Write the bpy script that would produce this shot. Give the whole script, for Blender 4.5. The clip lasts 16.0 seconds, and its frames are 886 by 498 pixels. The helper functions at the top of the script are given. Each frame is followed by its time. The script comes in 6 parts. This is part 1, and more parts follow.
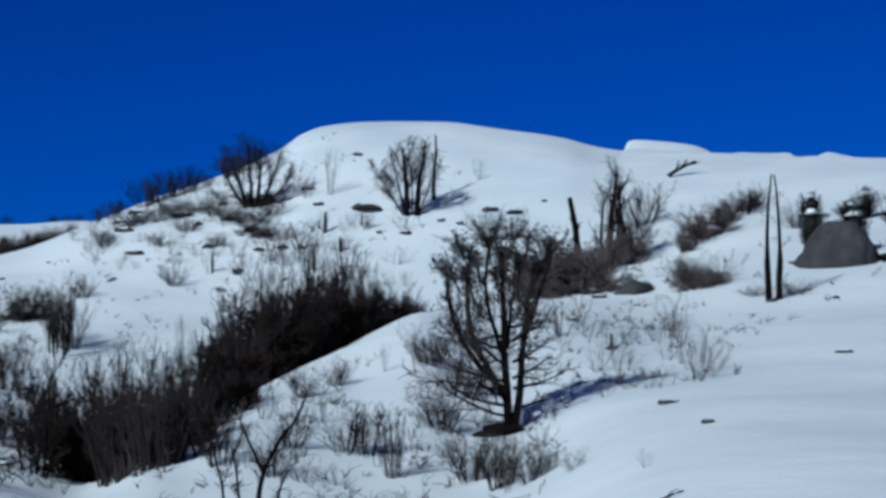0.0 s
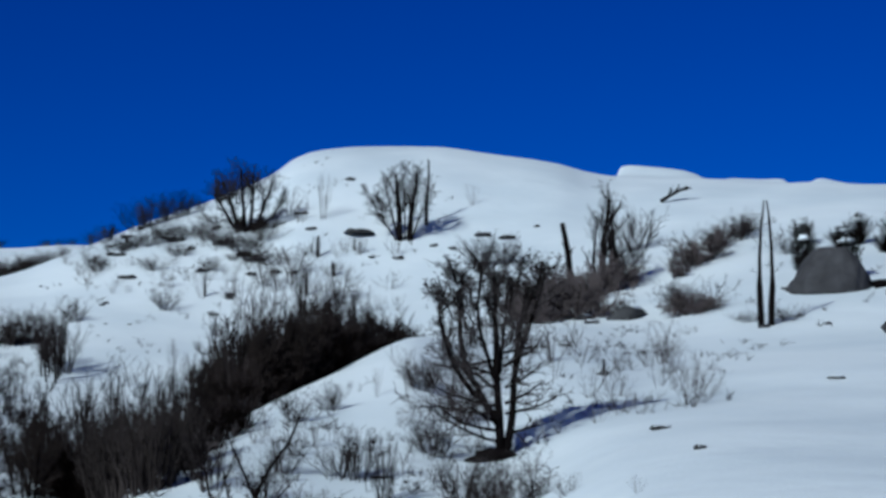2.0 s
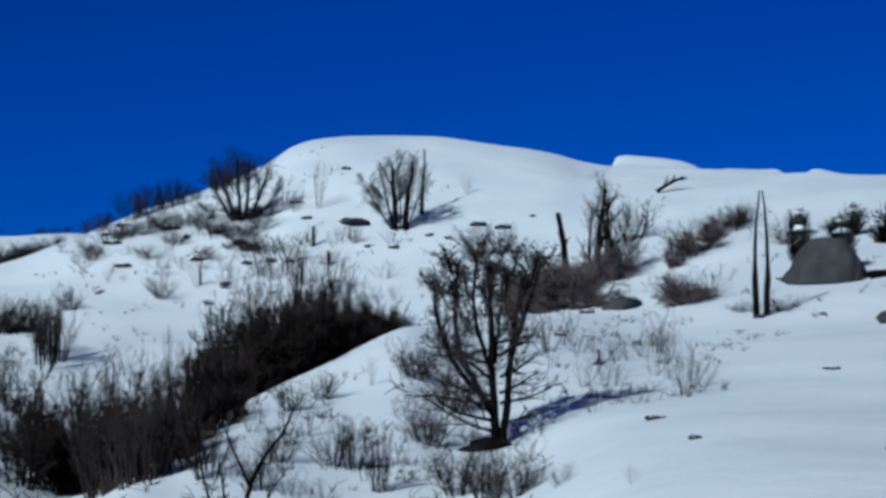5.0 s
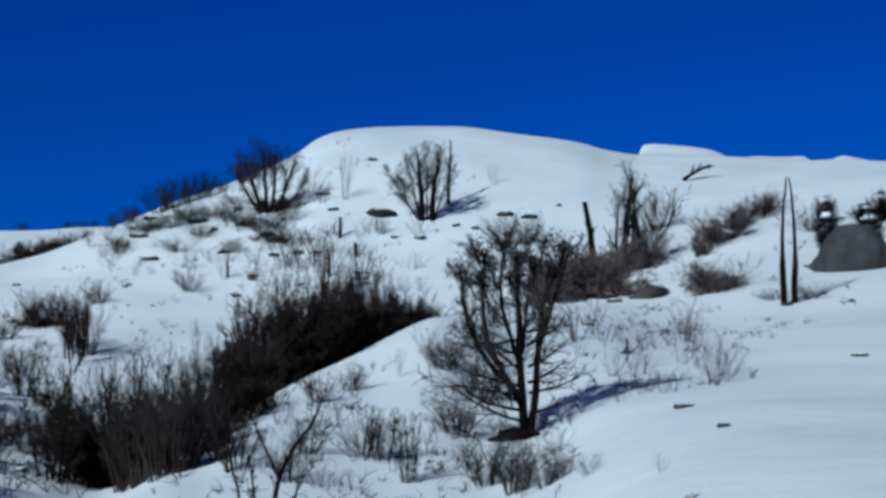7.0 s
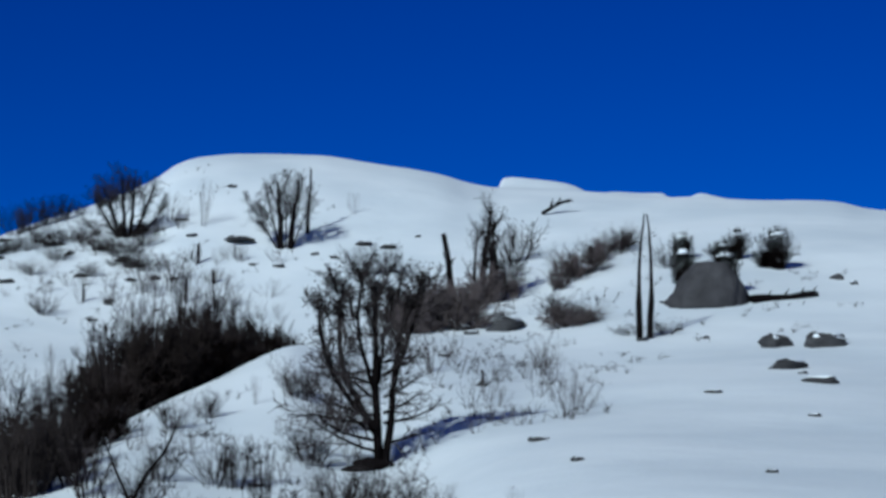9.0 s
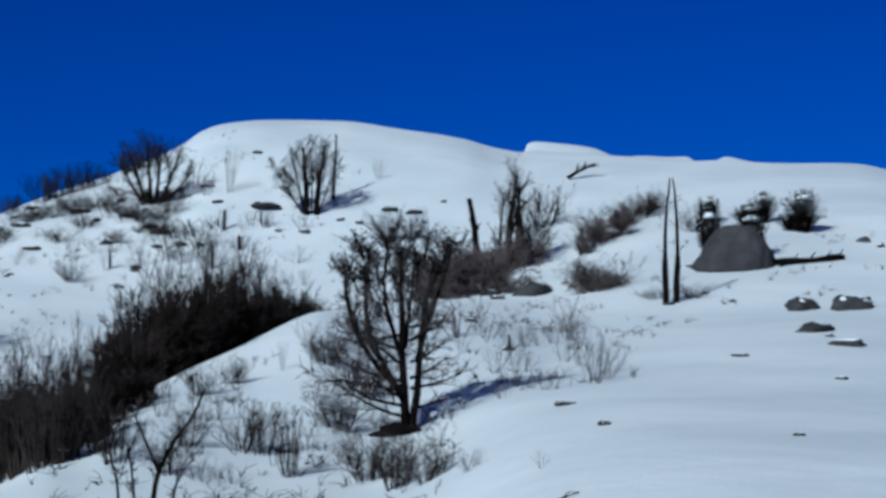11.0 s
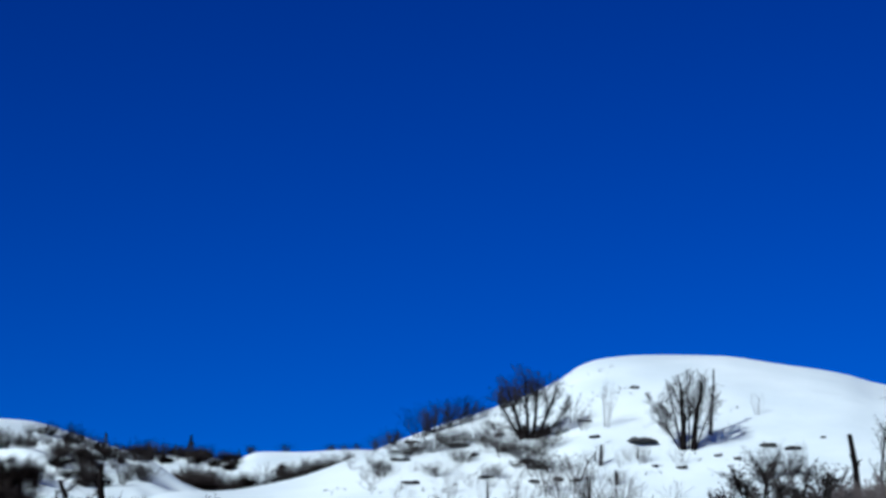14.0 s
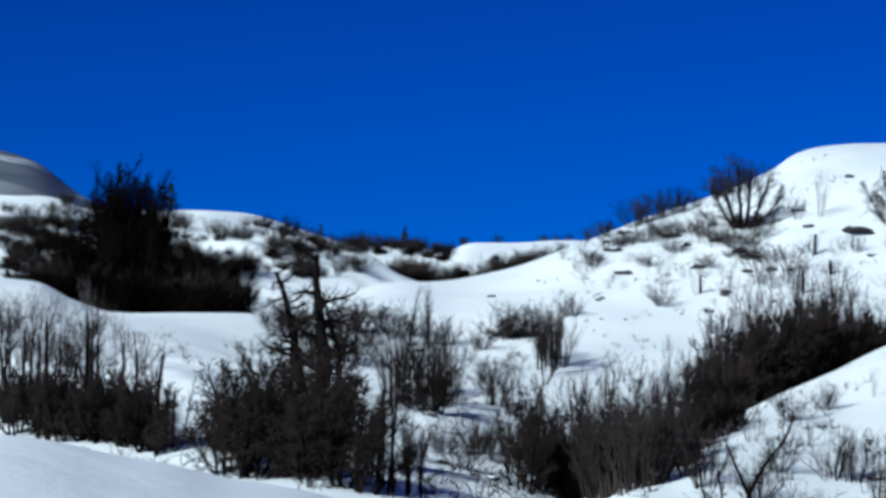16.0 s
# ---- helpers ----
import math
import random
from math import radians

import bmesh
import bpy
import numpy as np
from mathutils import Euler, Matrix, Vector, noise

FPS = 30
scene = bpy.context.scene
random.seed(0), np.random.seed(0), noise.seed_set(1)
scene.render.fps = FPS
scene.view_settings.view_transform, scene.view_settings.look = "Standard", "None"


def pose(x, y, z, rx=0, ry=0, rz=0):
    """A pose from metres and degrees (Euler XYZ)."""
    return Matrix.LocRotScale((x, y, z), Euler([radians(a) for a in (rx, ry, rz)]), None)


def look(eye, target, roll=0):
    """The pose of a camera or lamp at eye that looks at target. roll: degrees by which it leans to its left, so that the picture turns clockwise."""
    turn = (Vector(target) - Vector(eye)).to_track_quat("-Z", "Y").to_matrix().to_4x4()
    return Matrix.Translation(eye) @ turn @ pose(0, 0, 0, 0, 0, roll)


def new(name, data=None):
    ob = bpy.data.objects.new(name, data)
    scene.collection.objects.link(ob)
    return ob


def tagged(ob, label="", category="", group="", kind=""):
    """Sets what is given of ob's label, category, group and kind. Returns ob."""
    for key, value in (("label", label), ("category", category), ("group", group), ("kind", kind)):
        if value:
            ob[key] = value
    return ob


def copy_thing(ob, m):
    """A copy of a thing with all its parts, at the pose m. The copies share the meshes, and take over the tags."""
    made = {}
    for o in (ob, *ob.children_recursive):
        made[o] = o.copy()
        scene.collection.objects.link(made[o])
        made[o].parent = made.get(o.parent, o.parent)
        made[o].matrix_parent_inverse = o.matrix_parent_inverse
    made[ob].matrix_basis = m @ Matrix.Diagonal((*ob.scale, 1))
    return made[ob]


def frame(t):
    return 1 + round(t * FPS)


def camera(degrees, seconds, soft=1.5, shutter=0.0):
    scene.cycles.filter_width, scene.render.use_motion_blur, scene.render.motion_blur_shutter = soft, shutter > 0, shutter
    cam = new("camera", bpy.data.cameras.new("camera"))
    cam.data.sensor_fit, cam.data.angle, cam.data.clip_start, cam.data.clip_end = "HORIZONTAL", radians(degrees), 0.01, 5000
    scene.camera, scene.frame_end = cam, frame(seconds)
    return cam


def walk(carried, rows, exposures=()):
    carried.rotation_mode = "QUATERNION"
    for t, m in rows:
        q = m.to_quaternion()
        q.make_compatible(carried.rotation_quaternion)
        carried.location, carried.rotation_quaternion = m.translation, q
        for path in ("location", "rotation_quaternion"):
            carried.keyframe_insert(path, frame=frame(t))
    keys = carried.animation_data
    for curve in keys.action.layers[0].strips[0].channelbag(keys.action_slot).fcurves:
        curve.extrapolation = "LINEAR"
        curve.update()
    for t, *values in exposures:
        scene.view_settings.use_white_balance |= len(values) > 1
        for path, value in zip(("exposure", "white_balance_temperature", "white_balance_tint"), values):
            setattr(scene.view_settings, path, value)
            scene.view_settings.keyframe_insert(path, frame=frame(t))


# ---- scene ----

# ---- camera: a hand-held phone at full zoom, turned on the spot ----
cam = camera(20, 16.0, soft=3.25)
# seconds, bearing, rise, lean (degrees)
TURNS = (
    (0.0, 0.014, 5.508, -0.79), (0.5, 0.252, 5.55, -0.462), (1.0, 0.845, 5.887, -0.59),
    (1.5, 0.509, 6.292, -0.685), (2.0, 0.192, 6.076, -0.649), (2.5, 0.505, 6.458, -0.545),
    (3.0, 1.257, 6.124, -0.514), (3.5, 0.853, 6.255, -0.534), (4.0, 1.19, 6.223, -0.29),
    (4.2, 0.789, 6.129, -0.298), (6.3, 0.137, 5.742, -0.559), (6.5, 0.225, 5.809, -0.551),
    (7.0, -0.327, 5.622, -0.941), (7.5, 0.309, 5.315, -1.7), (8.0, 1.118, 6.5, -0.37),
    (8.5, 2.364, 5.984, 0.13), (8.7, 2.81, 6.282, 0.06), (10.8, 3.046, 5.961, -0.298),
    (11.0, 2.326, 5.484, -0.306), (11.5, 1.689, 4.94, -0.698), (12.0, 2.218, 6.296, -0.799),
    (12.5, 2.043, 6.793, -0.277), (13.0, 1.425, 7.065, 0.103), (13.5, -2.096, 10.195, 0.773),
    (13.6, -4.006, 10.738, 0.684), (14.0, -6.357, 10.796, 0.876), (14.5, -7.705, 7.504, 1.358),
    (15.0, -8.042, 6.796, 1.618), (15.5, -9.878, 6.081, 1.463), (16.0, -11.146, 5.947, 1.131),
)
walk(cam, [(t, pose(0, 0, 1.6, 90 + up, 0, -to) @ pose(0, 0, 0, 0, 0, lean)) for t, to, up, lean in TURNS],
     exposures=((0.0, 0.0, 5600, -4), (13.3, 0.0, 5600, -4), (14.0, 0.52, 5750, -4), (14.4, 0.6, 5850, -4), (16.0, 0.6, 5850, -4)))

# ---- sky and sun ----
world = bpy.data.worlds.new("winter_sky")
scene.world = world
world.use_nodes = True
wn, wl = world.node_tree.nodes, world.node_tree.links
sky = wn.new("ShaderNodeTexSky")
sky.sky_type, sky.sun_disc = "NISHITA", False
sky.sun_elevation, sky.sun_rotation = radians(30), radians(-147)
sky.altitude, sky.air_density, sky.dust_density, sky.ozone_density = 2500, 1.0, 0.0, 6.0
# thin, dry mountain air: deepen the sky towards the zenith and take out its red
split, merge = wn.new("ShaderNodeSeparateColor"), wn.new("ShaderNodeCombineColor")
wl.new(sky.outputs[0], split.inputs[0])
for channel, (power, gain) in enumerate(((1.0, 0.02), (1.55, 0.090), (1.4, 0.279))):
    bent, scaled = wn.new("ShaderNodeMath"), wn.new("ShaderNodeMath")
    bent.operation, scaled.operation = "POWER", "MULTIPLY"
    bent.inputs[1].default_value, scaled.inputs[1].default_value = power, gain
    wl.new(split.outputs[channel], bent.inputs[0])
    wl.new(bent.outputs[0], scaled.inputs[0])
    wl.new(scaled.outputs[0], merge.inputs[channel])
wl.new(merge.outputs[0], wn["Background"].inputs["Color"])
wn["Background"].inputs["Strength"].default_value = 0.078
sun = new("sun", bpy.data.lights.new("sun", "SUN"))
sun.data.energy, sun.data.angle, sun.data.color = 3.65, radians(0.5), (0.97, 0.977, 0.967)
sun.matrix_world = look((-45.3, -69.5, 47.8), (0, 0, 0))

# ---- the lie of the land ----
# Round the place where the camera stands the land is a row of lines: bank, foot, spur, gully, slope, ridge, and the hills behind.
# Each line: (bearing in degrees, metres away), (bearing, rise in degrees above eye height).
EYE = 1.6
LINES = {
    "apron": (((-180, 12), (180, 12)),
              ((-180, -8.5), (-60, -8.2), (-24, -7.6), (-16, -8.2), (16, -8.4), (60, -8.5), (180, -8.5))),
    "brow": (((-180, 20), (180, 20)),
             ((-180, -5), (-60, -1.5), (-40, 0.3), (-24, 0.2), (-21, -0.25), (-18, -1.1), (-15, -2.0), (-12, -3.0), (-9, -4.4), (-5, -4.85), (16, -4.85), (60, -5), (180, -5))),
    "bank": (((-180, 30), (-24, 30), (-12, 30), (0, 36), (16, 38), (180, 30)),
        ((-180, -4), (-40, 1.2), (-21, 1.56), (-19.8, 1.44), (-18.5, 1.161), (-17.2, 0.969), (-16, 0.67), (-14.7, 0.495), (-13.6, 0.271),
         (-12.5, -0.239), (-10, -1.7), (-5, -2.6), (1, -2.4), (5, -1.3), (9, -1), (16, -1.1), (60, -3), (180, -4))),
    "foot": (((-180, 50), (-24, 46), (-12, 46), (-6, 52), (16, 58), (180, 50)),
             ((-180, -2), (-40, -0.9), (-18, -0.8), (-15, -0.7), (-13, -0.6), (-9, -0.8), (-6, -1.2), (0, -1.1), (1.5, -0.7), (3, 0.2), (4.5, 1.0), (8, 1.5), (12, 1.4), (16, 1.2), (60, -1.5), (180, -2))),
    "spur": (((-180, 80), (-24, 80), (-10, 66), (-7.6, 70), (-4.6, 82), (-0.4, 98), (3, 104), (8, 106), (16, 108), (180, 90)),
        ((-180, -1), (-40, 1.6), (-20, 1.9), (-17, 1.8), (-14, 1.35), (-12, 0.75), (-9.5, 0.25), (-8.4, -0.1), (-7.66, 0.219),
         (-6.67, 0.95), (-5.67, 1.401), (-4.66, 2.15), (-3.5, 2.727), (-2.37, 3.163), (-1.34, 3.654), (-0.38, 4), (1, 4.05), (3, 4.2),
         (5, 4.05), (7.5, 4.2), (9, 4.3), (11.5, 4.4), (16, 4.3), (60, 1), (180, -1))),
    "gully": (((-180, 100), (-24, 96), (-12, 84), (-7.6, 84), (-4.6, 93), (-0.4, 107), (3, 112), (8, 115), (16, 118), (180, 110)),
              ((-180, -1), (-40, 2.4), (-20, 3.1), (-17, 3.0), (-14, 2.3), (-12, 1.7), (-9.5, 1.2), (-7.66, 0.75), (-5.67, 1.25), (-3.5, 2.3),
               (-1.34, 3.35), (0.5, 3.95), (3, 4.35), (5, 4.5), (6.5, 4.8), (7.5, 4.92), (9, 4.98), (11.5, 5.1), (16, 5.0), (60, 1.2), (180, -1))),
    "slope": (((-180, 118), (-24, 112), (-14, 112), (-8, 116), (-4, 124), (0, 128), (16, 138), (180, 120)),
              ((-180, 0), (-40, 3), (-21, 3.9), (-18, 3.75), (-15, 3.35), (-12, 3.3), (-8, 3.5), (-4, 4.1), (0, 4.75), (4, 5.55), (8, 6.1), (11, 6.3), (16, 6.2), (60, 1.5), (180, 0))),
    "ridge": (((-180, 150), (-24, 128), (-16, 132), (-13, 146), (-8, 160), (-4, 168), (0, 172), (6, 172), (16, 172), (180, 150)),
        ((-180, 0.5), (-40, 4), (-21.2, 5.012), (-20.4, 4.972), (-19.5, 4.595), (-18.6, 4.333), (-15.8, 4.376), (-14.8, 4.375), (-13.1, 4.799),
         (-11.8, 5.084), (-10.9, 5.154), (-9.6, 5.408), (-8.35, 5.867), (-7.73, 6.127), (-6.47, 6.631), (-5.2, 7.088), (-3.67, 7.728), (-3.16, 8.064),
         (-2.64, 8.228), (-1.74, 8.319), (-0.05, 8.281), (1.25, 8.111), (2.85, 7.865), (3.53, 7.69), (4.12, 7.58), (5.2, 7.5), (6.32, 7.435), (8.37, 7.30), (10.12, 7.185), (11.79, 7.095), (12.6, 6.95), (16, 6.7),
         (60, 2), (180, 0.5))),
    "lee": (((-180, 175), (-24, 150), (-16, 150), (-13, 160), (-11, 166), (-8, 178), (-4, 190), (6, 196), (16, 196), (180, 175)),
            ((-180, 0.3), (-40, 3.8), (-21, 4.6), (-18, 4.1), (-15, 4.05), (-13, 4.35), (-11, 4.4), (-8, 5.0), (-4, 6.6), (0, 7.2), (6, 6.6), (12, 6.2), (16, 5.8), (60, 1.8), (180, 0.3))),
    "left_hill": (((-180, 240), (-24, 215), (-16, 222), (-14, 222), (-13, 212), (-12.2, 196), (-11.7, 190), (-10, 190), (-8, 205), (0, 236), (16, 250), (180, 240)),
        ((-180, 0.5), (-40, 5.5), (-25, 6.85), (-21.2, 6.817), (-20, 6.796), (-19.1, 6.573), (-17.8, 6.631), (-16.8, 6.647), (-15.6, 6.582),
         (-14.8, 6.382), (-14, 6.17), (-13.1, 5.941), (-12.2, 5.334), (-11.76, 5.19), (-11, 4.744), (-8, 4.561), (0, 3.9), (16, 5),
         (60, 1.8), (180, 0.5))),
    "cleft": (((-180, 290), (180, 290)),
              ((-180, 0.3), (-40, 4.6), (-18, 5.6), (-13, 5.1), (-11.5, 4.95), (-9, 5.1), (0, 5.2), (16, 4.6), (60, 1.5), (180, 0.3))),
    "far_ridge": (((-180, 360), (-14, 340), (-8, 330), (180, 360)),
        ((-180, 0.8), (-40, 5), (-18, 5.875), (-14, 5.904), (-13, 5.935), (-12, 5.969), (-11, 5.895), (-10.6, 6.102), (-9.6, 6.117),
         (-8.1, 6.178), (-6, 6.099), (0, 5.566), (16, 4.6), (60, 2), (180, 0.8))),
    "dale": (((-180, 520), (180, 520)), ((-180, 0.2), (-40, 4), (-12, 4.6), (0, 4), (60, 1), (180, 0.2))),
    "mountain": (((-180, 950), (180, 950)),
        ((-180, 1.5), (-60, 6), (-30, 8.4), (-25, 8.3), (-21.3, 7.644), (-20.5, 7.513), (-19.7, 6.881), (-19.1, 6.525), (-17.5, 5.76),
         (-14, 4.978), (0, 3.735), (60, 2), (180, 1.5))),
    "back": (((-180, 1500), (180, 1500)), ((-180, 0.8), (-30, 4.5), (0, 2.2), (180, 0.8))),
    "horizon": (((-180, 4800), (180, 4800)), ((-180, 0.1), (180, 0.1))),
}


def slopes(xs, ys):
    """Slopes of a smooth curve through the knots that never overshoots (last axis)."""
    h, d = np.diff(xs, axis=-1), np.diff(ys, axis=-1) / np.diff(xs, axis=-1)
    m = np.zeros_like(ys)
    a, b, ha, hb = d[..., :-1], d[..., 1:], h[..., :-1], h[..., 1:]
    w1, w2 = 2 * hb + ha, hb + 2 * ha
    ok = a * b > 0
    m[..., 1:-1] = np.where(ok, (w1 + w2) / np.where(ok, w1 / np.where(ok, a, 1) + w2 / np.where(ok, b, 1), 1), 0)
    m[..., 0], m[..., -1] = d[..., 0], d[..., -1]
    return m


def hermite(x, x0, x1, y0, y1, m0, m1):
    h = x1 - x0
    u = (x - x0) / h
    return ((2 * u ** 3 - 3 * u ** 2 + 1) * y0 + (u ** 3 - 2 * u ** 2 + u) * h * m0
            + (3 * u ** 2 - 2 * u ** 3) * y1 + (u ** 3 - u ** 2) * h * m1)


def along(knots, q):
    """A smooth curve through (place, value) pairs, at the places q."""
    k = np.array(knots, float)
    xs, ys = k[:, 0], k[:, 1]
    m = slopes(xs, ys)
    q = np.clip(q, xs[0], xs[-1])
    i = np.clip(np.searchsorted(xs, q) - 1, 0, len(xs) - 2)
    return hermite(q, xs[i], xs[i + 1], ys[i], ys[i + 1], m[i], m[i + 1])


def wavy(x, y, size, seed):
    """Cheap smooth waves, about -1 to 1."""
    s = 0.0
    for i in range(5):
        a = seed * 1.7 + i * 2.399
        k = (1.0 + 0.37 * i) / size
        s = s + np.sin((x * np.cos(a) + y * np.sin(a)) * k + seed * (i + 1.3) + 1.5 * np.sin((y * np.cos(a) - x * np.sin(a)) * k * 0.6 + i))
    return s / 3.2


# bearing in degrees and height in metres of the snow lips on the crest
LIPS = ((-180, 0), (4.1, 0), (4.19, 0.30), (4.29, 1.02), (4.54, 1.2), (5.07, 1.12), (5.73, 0.88), (6.08, 0.5), (6.32, 0.02), (6.86, 0.42), (7.52, 0.5), (7.94, 0.6), (8.07, 0.4),
        (8.37, 0.0), (8.64, 0.55), (8.83, 0.77), (9.23, 0.55), (10.12, 0.05), (11, 0), (180, 0))
# how far along the bearing each line is rounded off, in degrees; the crests stay crisp
ROUNDED = {"bank": 0.35, "ridge": 0.03, "left_hill": 0.2, "far_ridge": 0.15, "mountain": 0.3, "spur": 0.3}
GRID = np.arange(-180, 180.01, 0.05)
DRAWN = {}


def line_at(name, k, b):
    """A line's distance (k = 0) or rise (k = 1) at the bearings b."""
    if (name, k) not in DRAWN:
        v = along(LINES[name][k], GRID)
        sigma = (ROUNDED.get(name, 0.7) if k else 1.0) / 0.05
        u = np.arange(-int(3 * sigma) - 1, int(3 * sigma) + 2)
        g = np.exp(-0.5 * (u / sigma) ** 2)
        DRAWN[(name, k)] = np.convolve(np.pad(v, len(u) // 2, mode="edge"), g / g.sum(), mode="valid")
    return np.interp(b, GRID, DRAWN[(name, k)])


def lay(bearing, away):
    """Height of the ground, for arrays of bearings in degrees and distances in metres."""
    bearing, away = np.broadcast_arrays(np.asarray(bearing, float), np.asarray(away, float))
    shape = bearing.shape
    b, r = bearing.ravel(), away.ravel()
    rs, zs = [np.zeros_like(b)], [np.zeros_like(b)]
    for name in LINES:
        d = line_at(name, 0, b)
        rs.append(d)
        zs.append(EYE + d * np.tan(np.radians(line_at(name, 1, b))))
    rs, zs = np.stack(rs, -1), np.stack(zs, -1)
    m = slopes(rs, zs)
    i = np.clip((rs < r[:, None]).sum(-1) - 1, 0, rs.shape[1] - 2)
    n = np.arange(len(b))
    z = hermite(np.minimum(r, 4799), rs[n, i], rs[n, i + 1], zs[n, i], zs[n, i + 1], m[n, i], m[n, i + 1])
    x, y = r * np.sin(np.radians(b)), r * np.cos(np.radians(b))
    z = z + (0.12 * wavy(x, y, 5.5, 3) + 0.12 * wavy(x, y, 2.4, 11) * np.clip((-9.5 - b) / 2, 0, 1) * np.clip((r - 45) / 10, 0, 1) * np.clip((130 - r) / 25, 0, 1) + 0.014 * wavy(x, y, 1.7, 5)) * np.clip((r - 10) / 30, 0, 1) + 0.5 * wavy(x, y, 30, 7) * np.clip((r - 380) / 300, 0, 8)
    # lips of drifted snow along the crest
    crest = line_at("ridge", 0, b)
    lip = along(LIPS, b) * np.exp(-((r - crest) / np.where(r < crest, 3.0, 6.0)) ** 2)
    z = z + lip
    # wind drifts that run aslant down the upper slope, and humps on the scrubby hill behind
    lane = np.clip((b - 3.0) / 1.5, 0, 1) * np.clip((r - 108) / 12, 0, 1) * np.clip((170 - r) / 8, 0, 1)
    z = z + lane * 0.09 * np.sin(0.75 * x - 0.42 * y + 1.6 * wavy(x, y, 9, 13)) * (0.5 + 0.5 * wavy(x, y, 14, 17))
    scrub = np.clip((-11.5 - b) / 1.5, 0, 1) * np.clip((r - 135) / 10, 0, 1) * np.clip((214 - r) / 10, 0, 1)
    z = z + scrub * (0.52 * wavy(x, y, 4.2, 19) + 0.32 * wavy(x, y, 1.9, 23))
    hollow = np.clip((-9.2 - b) / 1.5, 0, 1) * np.clip((r - 56) / 6, 0, 1) * np.clip((112 - r) / 10, 0, 1)
    z = z + hollow * 0.15 * wavy(x, y, 1.3, 29) + hollow * np.clip((-14.5 - b) / 1.5, 0, 1) * np.clip((r - 76) / 8, 0, 1) * 0.22 * wavy(x, y, 2.6, 31)
    return z.reshape(shape)


def ground_z(x, y):
    return float(lay(math.degrees(math.atan2(x, y)), math.hypot(x, y)))

# ---- materials ----
def material(name, base, dark, scale, rough=0.8, bump=0.3, fine=6.0, own=0.25, spec=0.3):
    """A matt natural surface: patches between base and dark, finer grain, relief, and a shade of its own for each thing."""
    mat = bpy.data.materials.new(name)
    mat.use_nodes = True
    n, l = mat.node_tree.nodes, mat.node_tree.links
    b = n["Principled BSDF"]
    b.inputs["Roughness"].default_value = rough
    b.inputs["Specular IOR Level"].default_value = spec
    co = n.new("ShaderNodeTexCoord")
    big, small = n.new("ShaderNodeTexNoise"), n.new("ShaderNodeTexNoise")
    big.inputs["Scale"].default_value, big.inputs["Detail"].default_value = scale, 4
    small.inputs["Scale"].default_value, small.inputs["Detail"].default_value = scale * fine, 6
    l.new(co.outputs["Object"], big.inputs["Vector"])
    l.new(co.outputs["Object"], small.inputs["Vector"])
    add = n.new("ShaderNodeMath")
    add.operation = "MULTIPLY_ADD"
    l.new(small.outputs["Fac"], add.inputs[0])
    add.inputs[1].default_value = 0.6
    half = n.new("ShaderNodeMath")
    half.operation = "MULTIPLY_ADD"
    l.new(big.outputs["Fac"], half.inputs[0])
    half.inputs[1].default_value, half.inputs[2].default_value = 1.6, -0.6
    l.new(half.outputs[0], add.inputs[2])
    mix = n.new("ShaderNodeMix")
    mix.data_type = "RGBA"
    mix.inputs[6].default_value, mix.inputs[7].default_value = (*dark, 1), (*base, 1)
    l.new(add.outputs[0], mix.inputs["Factor"])
    info = n.new("ShaderNodeObjectInfo")
    hsv = n.new("ShaderNodeHueSaturation")
    val = n.new("ShaderNodeMapRange")
    val.inputs["To Min"].default_value, val.inputs["To Max"].default_value = 1 - own, 1 + own
    l.new(info.outputs["Random"], val.inputs["Value"])
    l.new(val.outputs[0], hsv.inputs["Value"])
    l.new(mix.outputs[2], hsv.inputs["Color"])
    l.new(hsv.outputs[0], b.inputs["Base Color"])
    if bump:
        bp = n.new("ShaderNodeBump")
        bp.inputs["Strength"].default_value, bp.inputs["Distance"].default_value = bump, 0.05
        l.new(add.outputs[0], bp.inputs["Height"])
        l.new(bp.outputs[0], b.inputs["Normal"])
    return mat


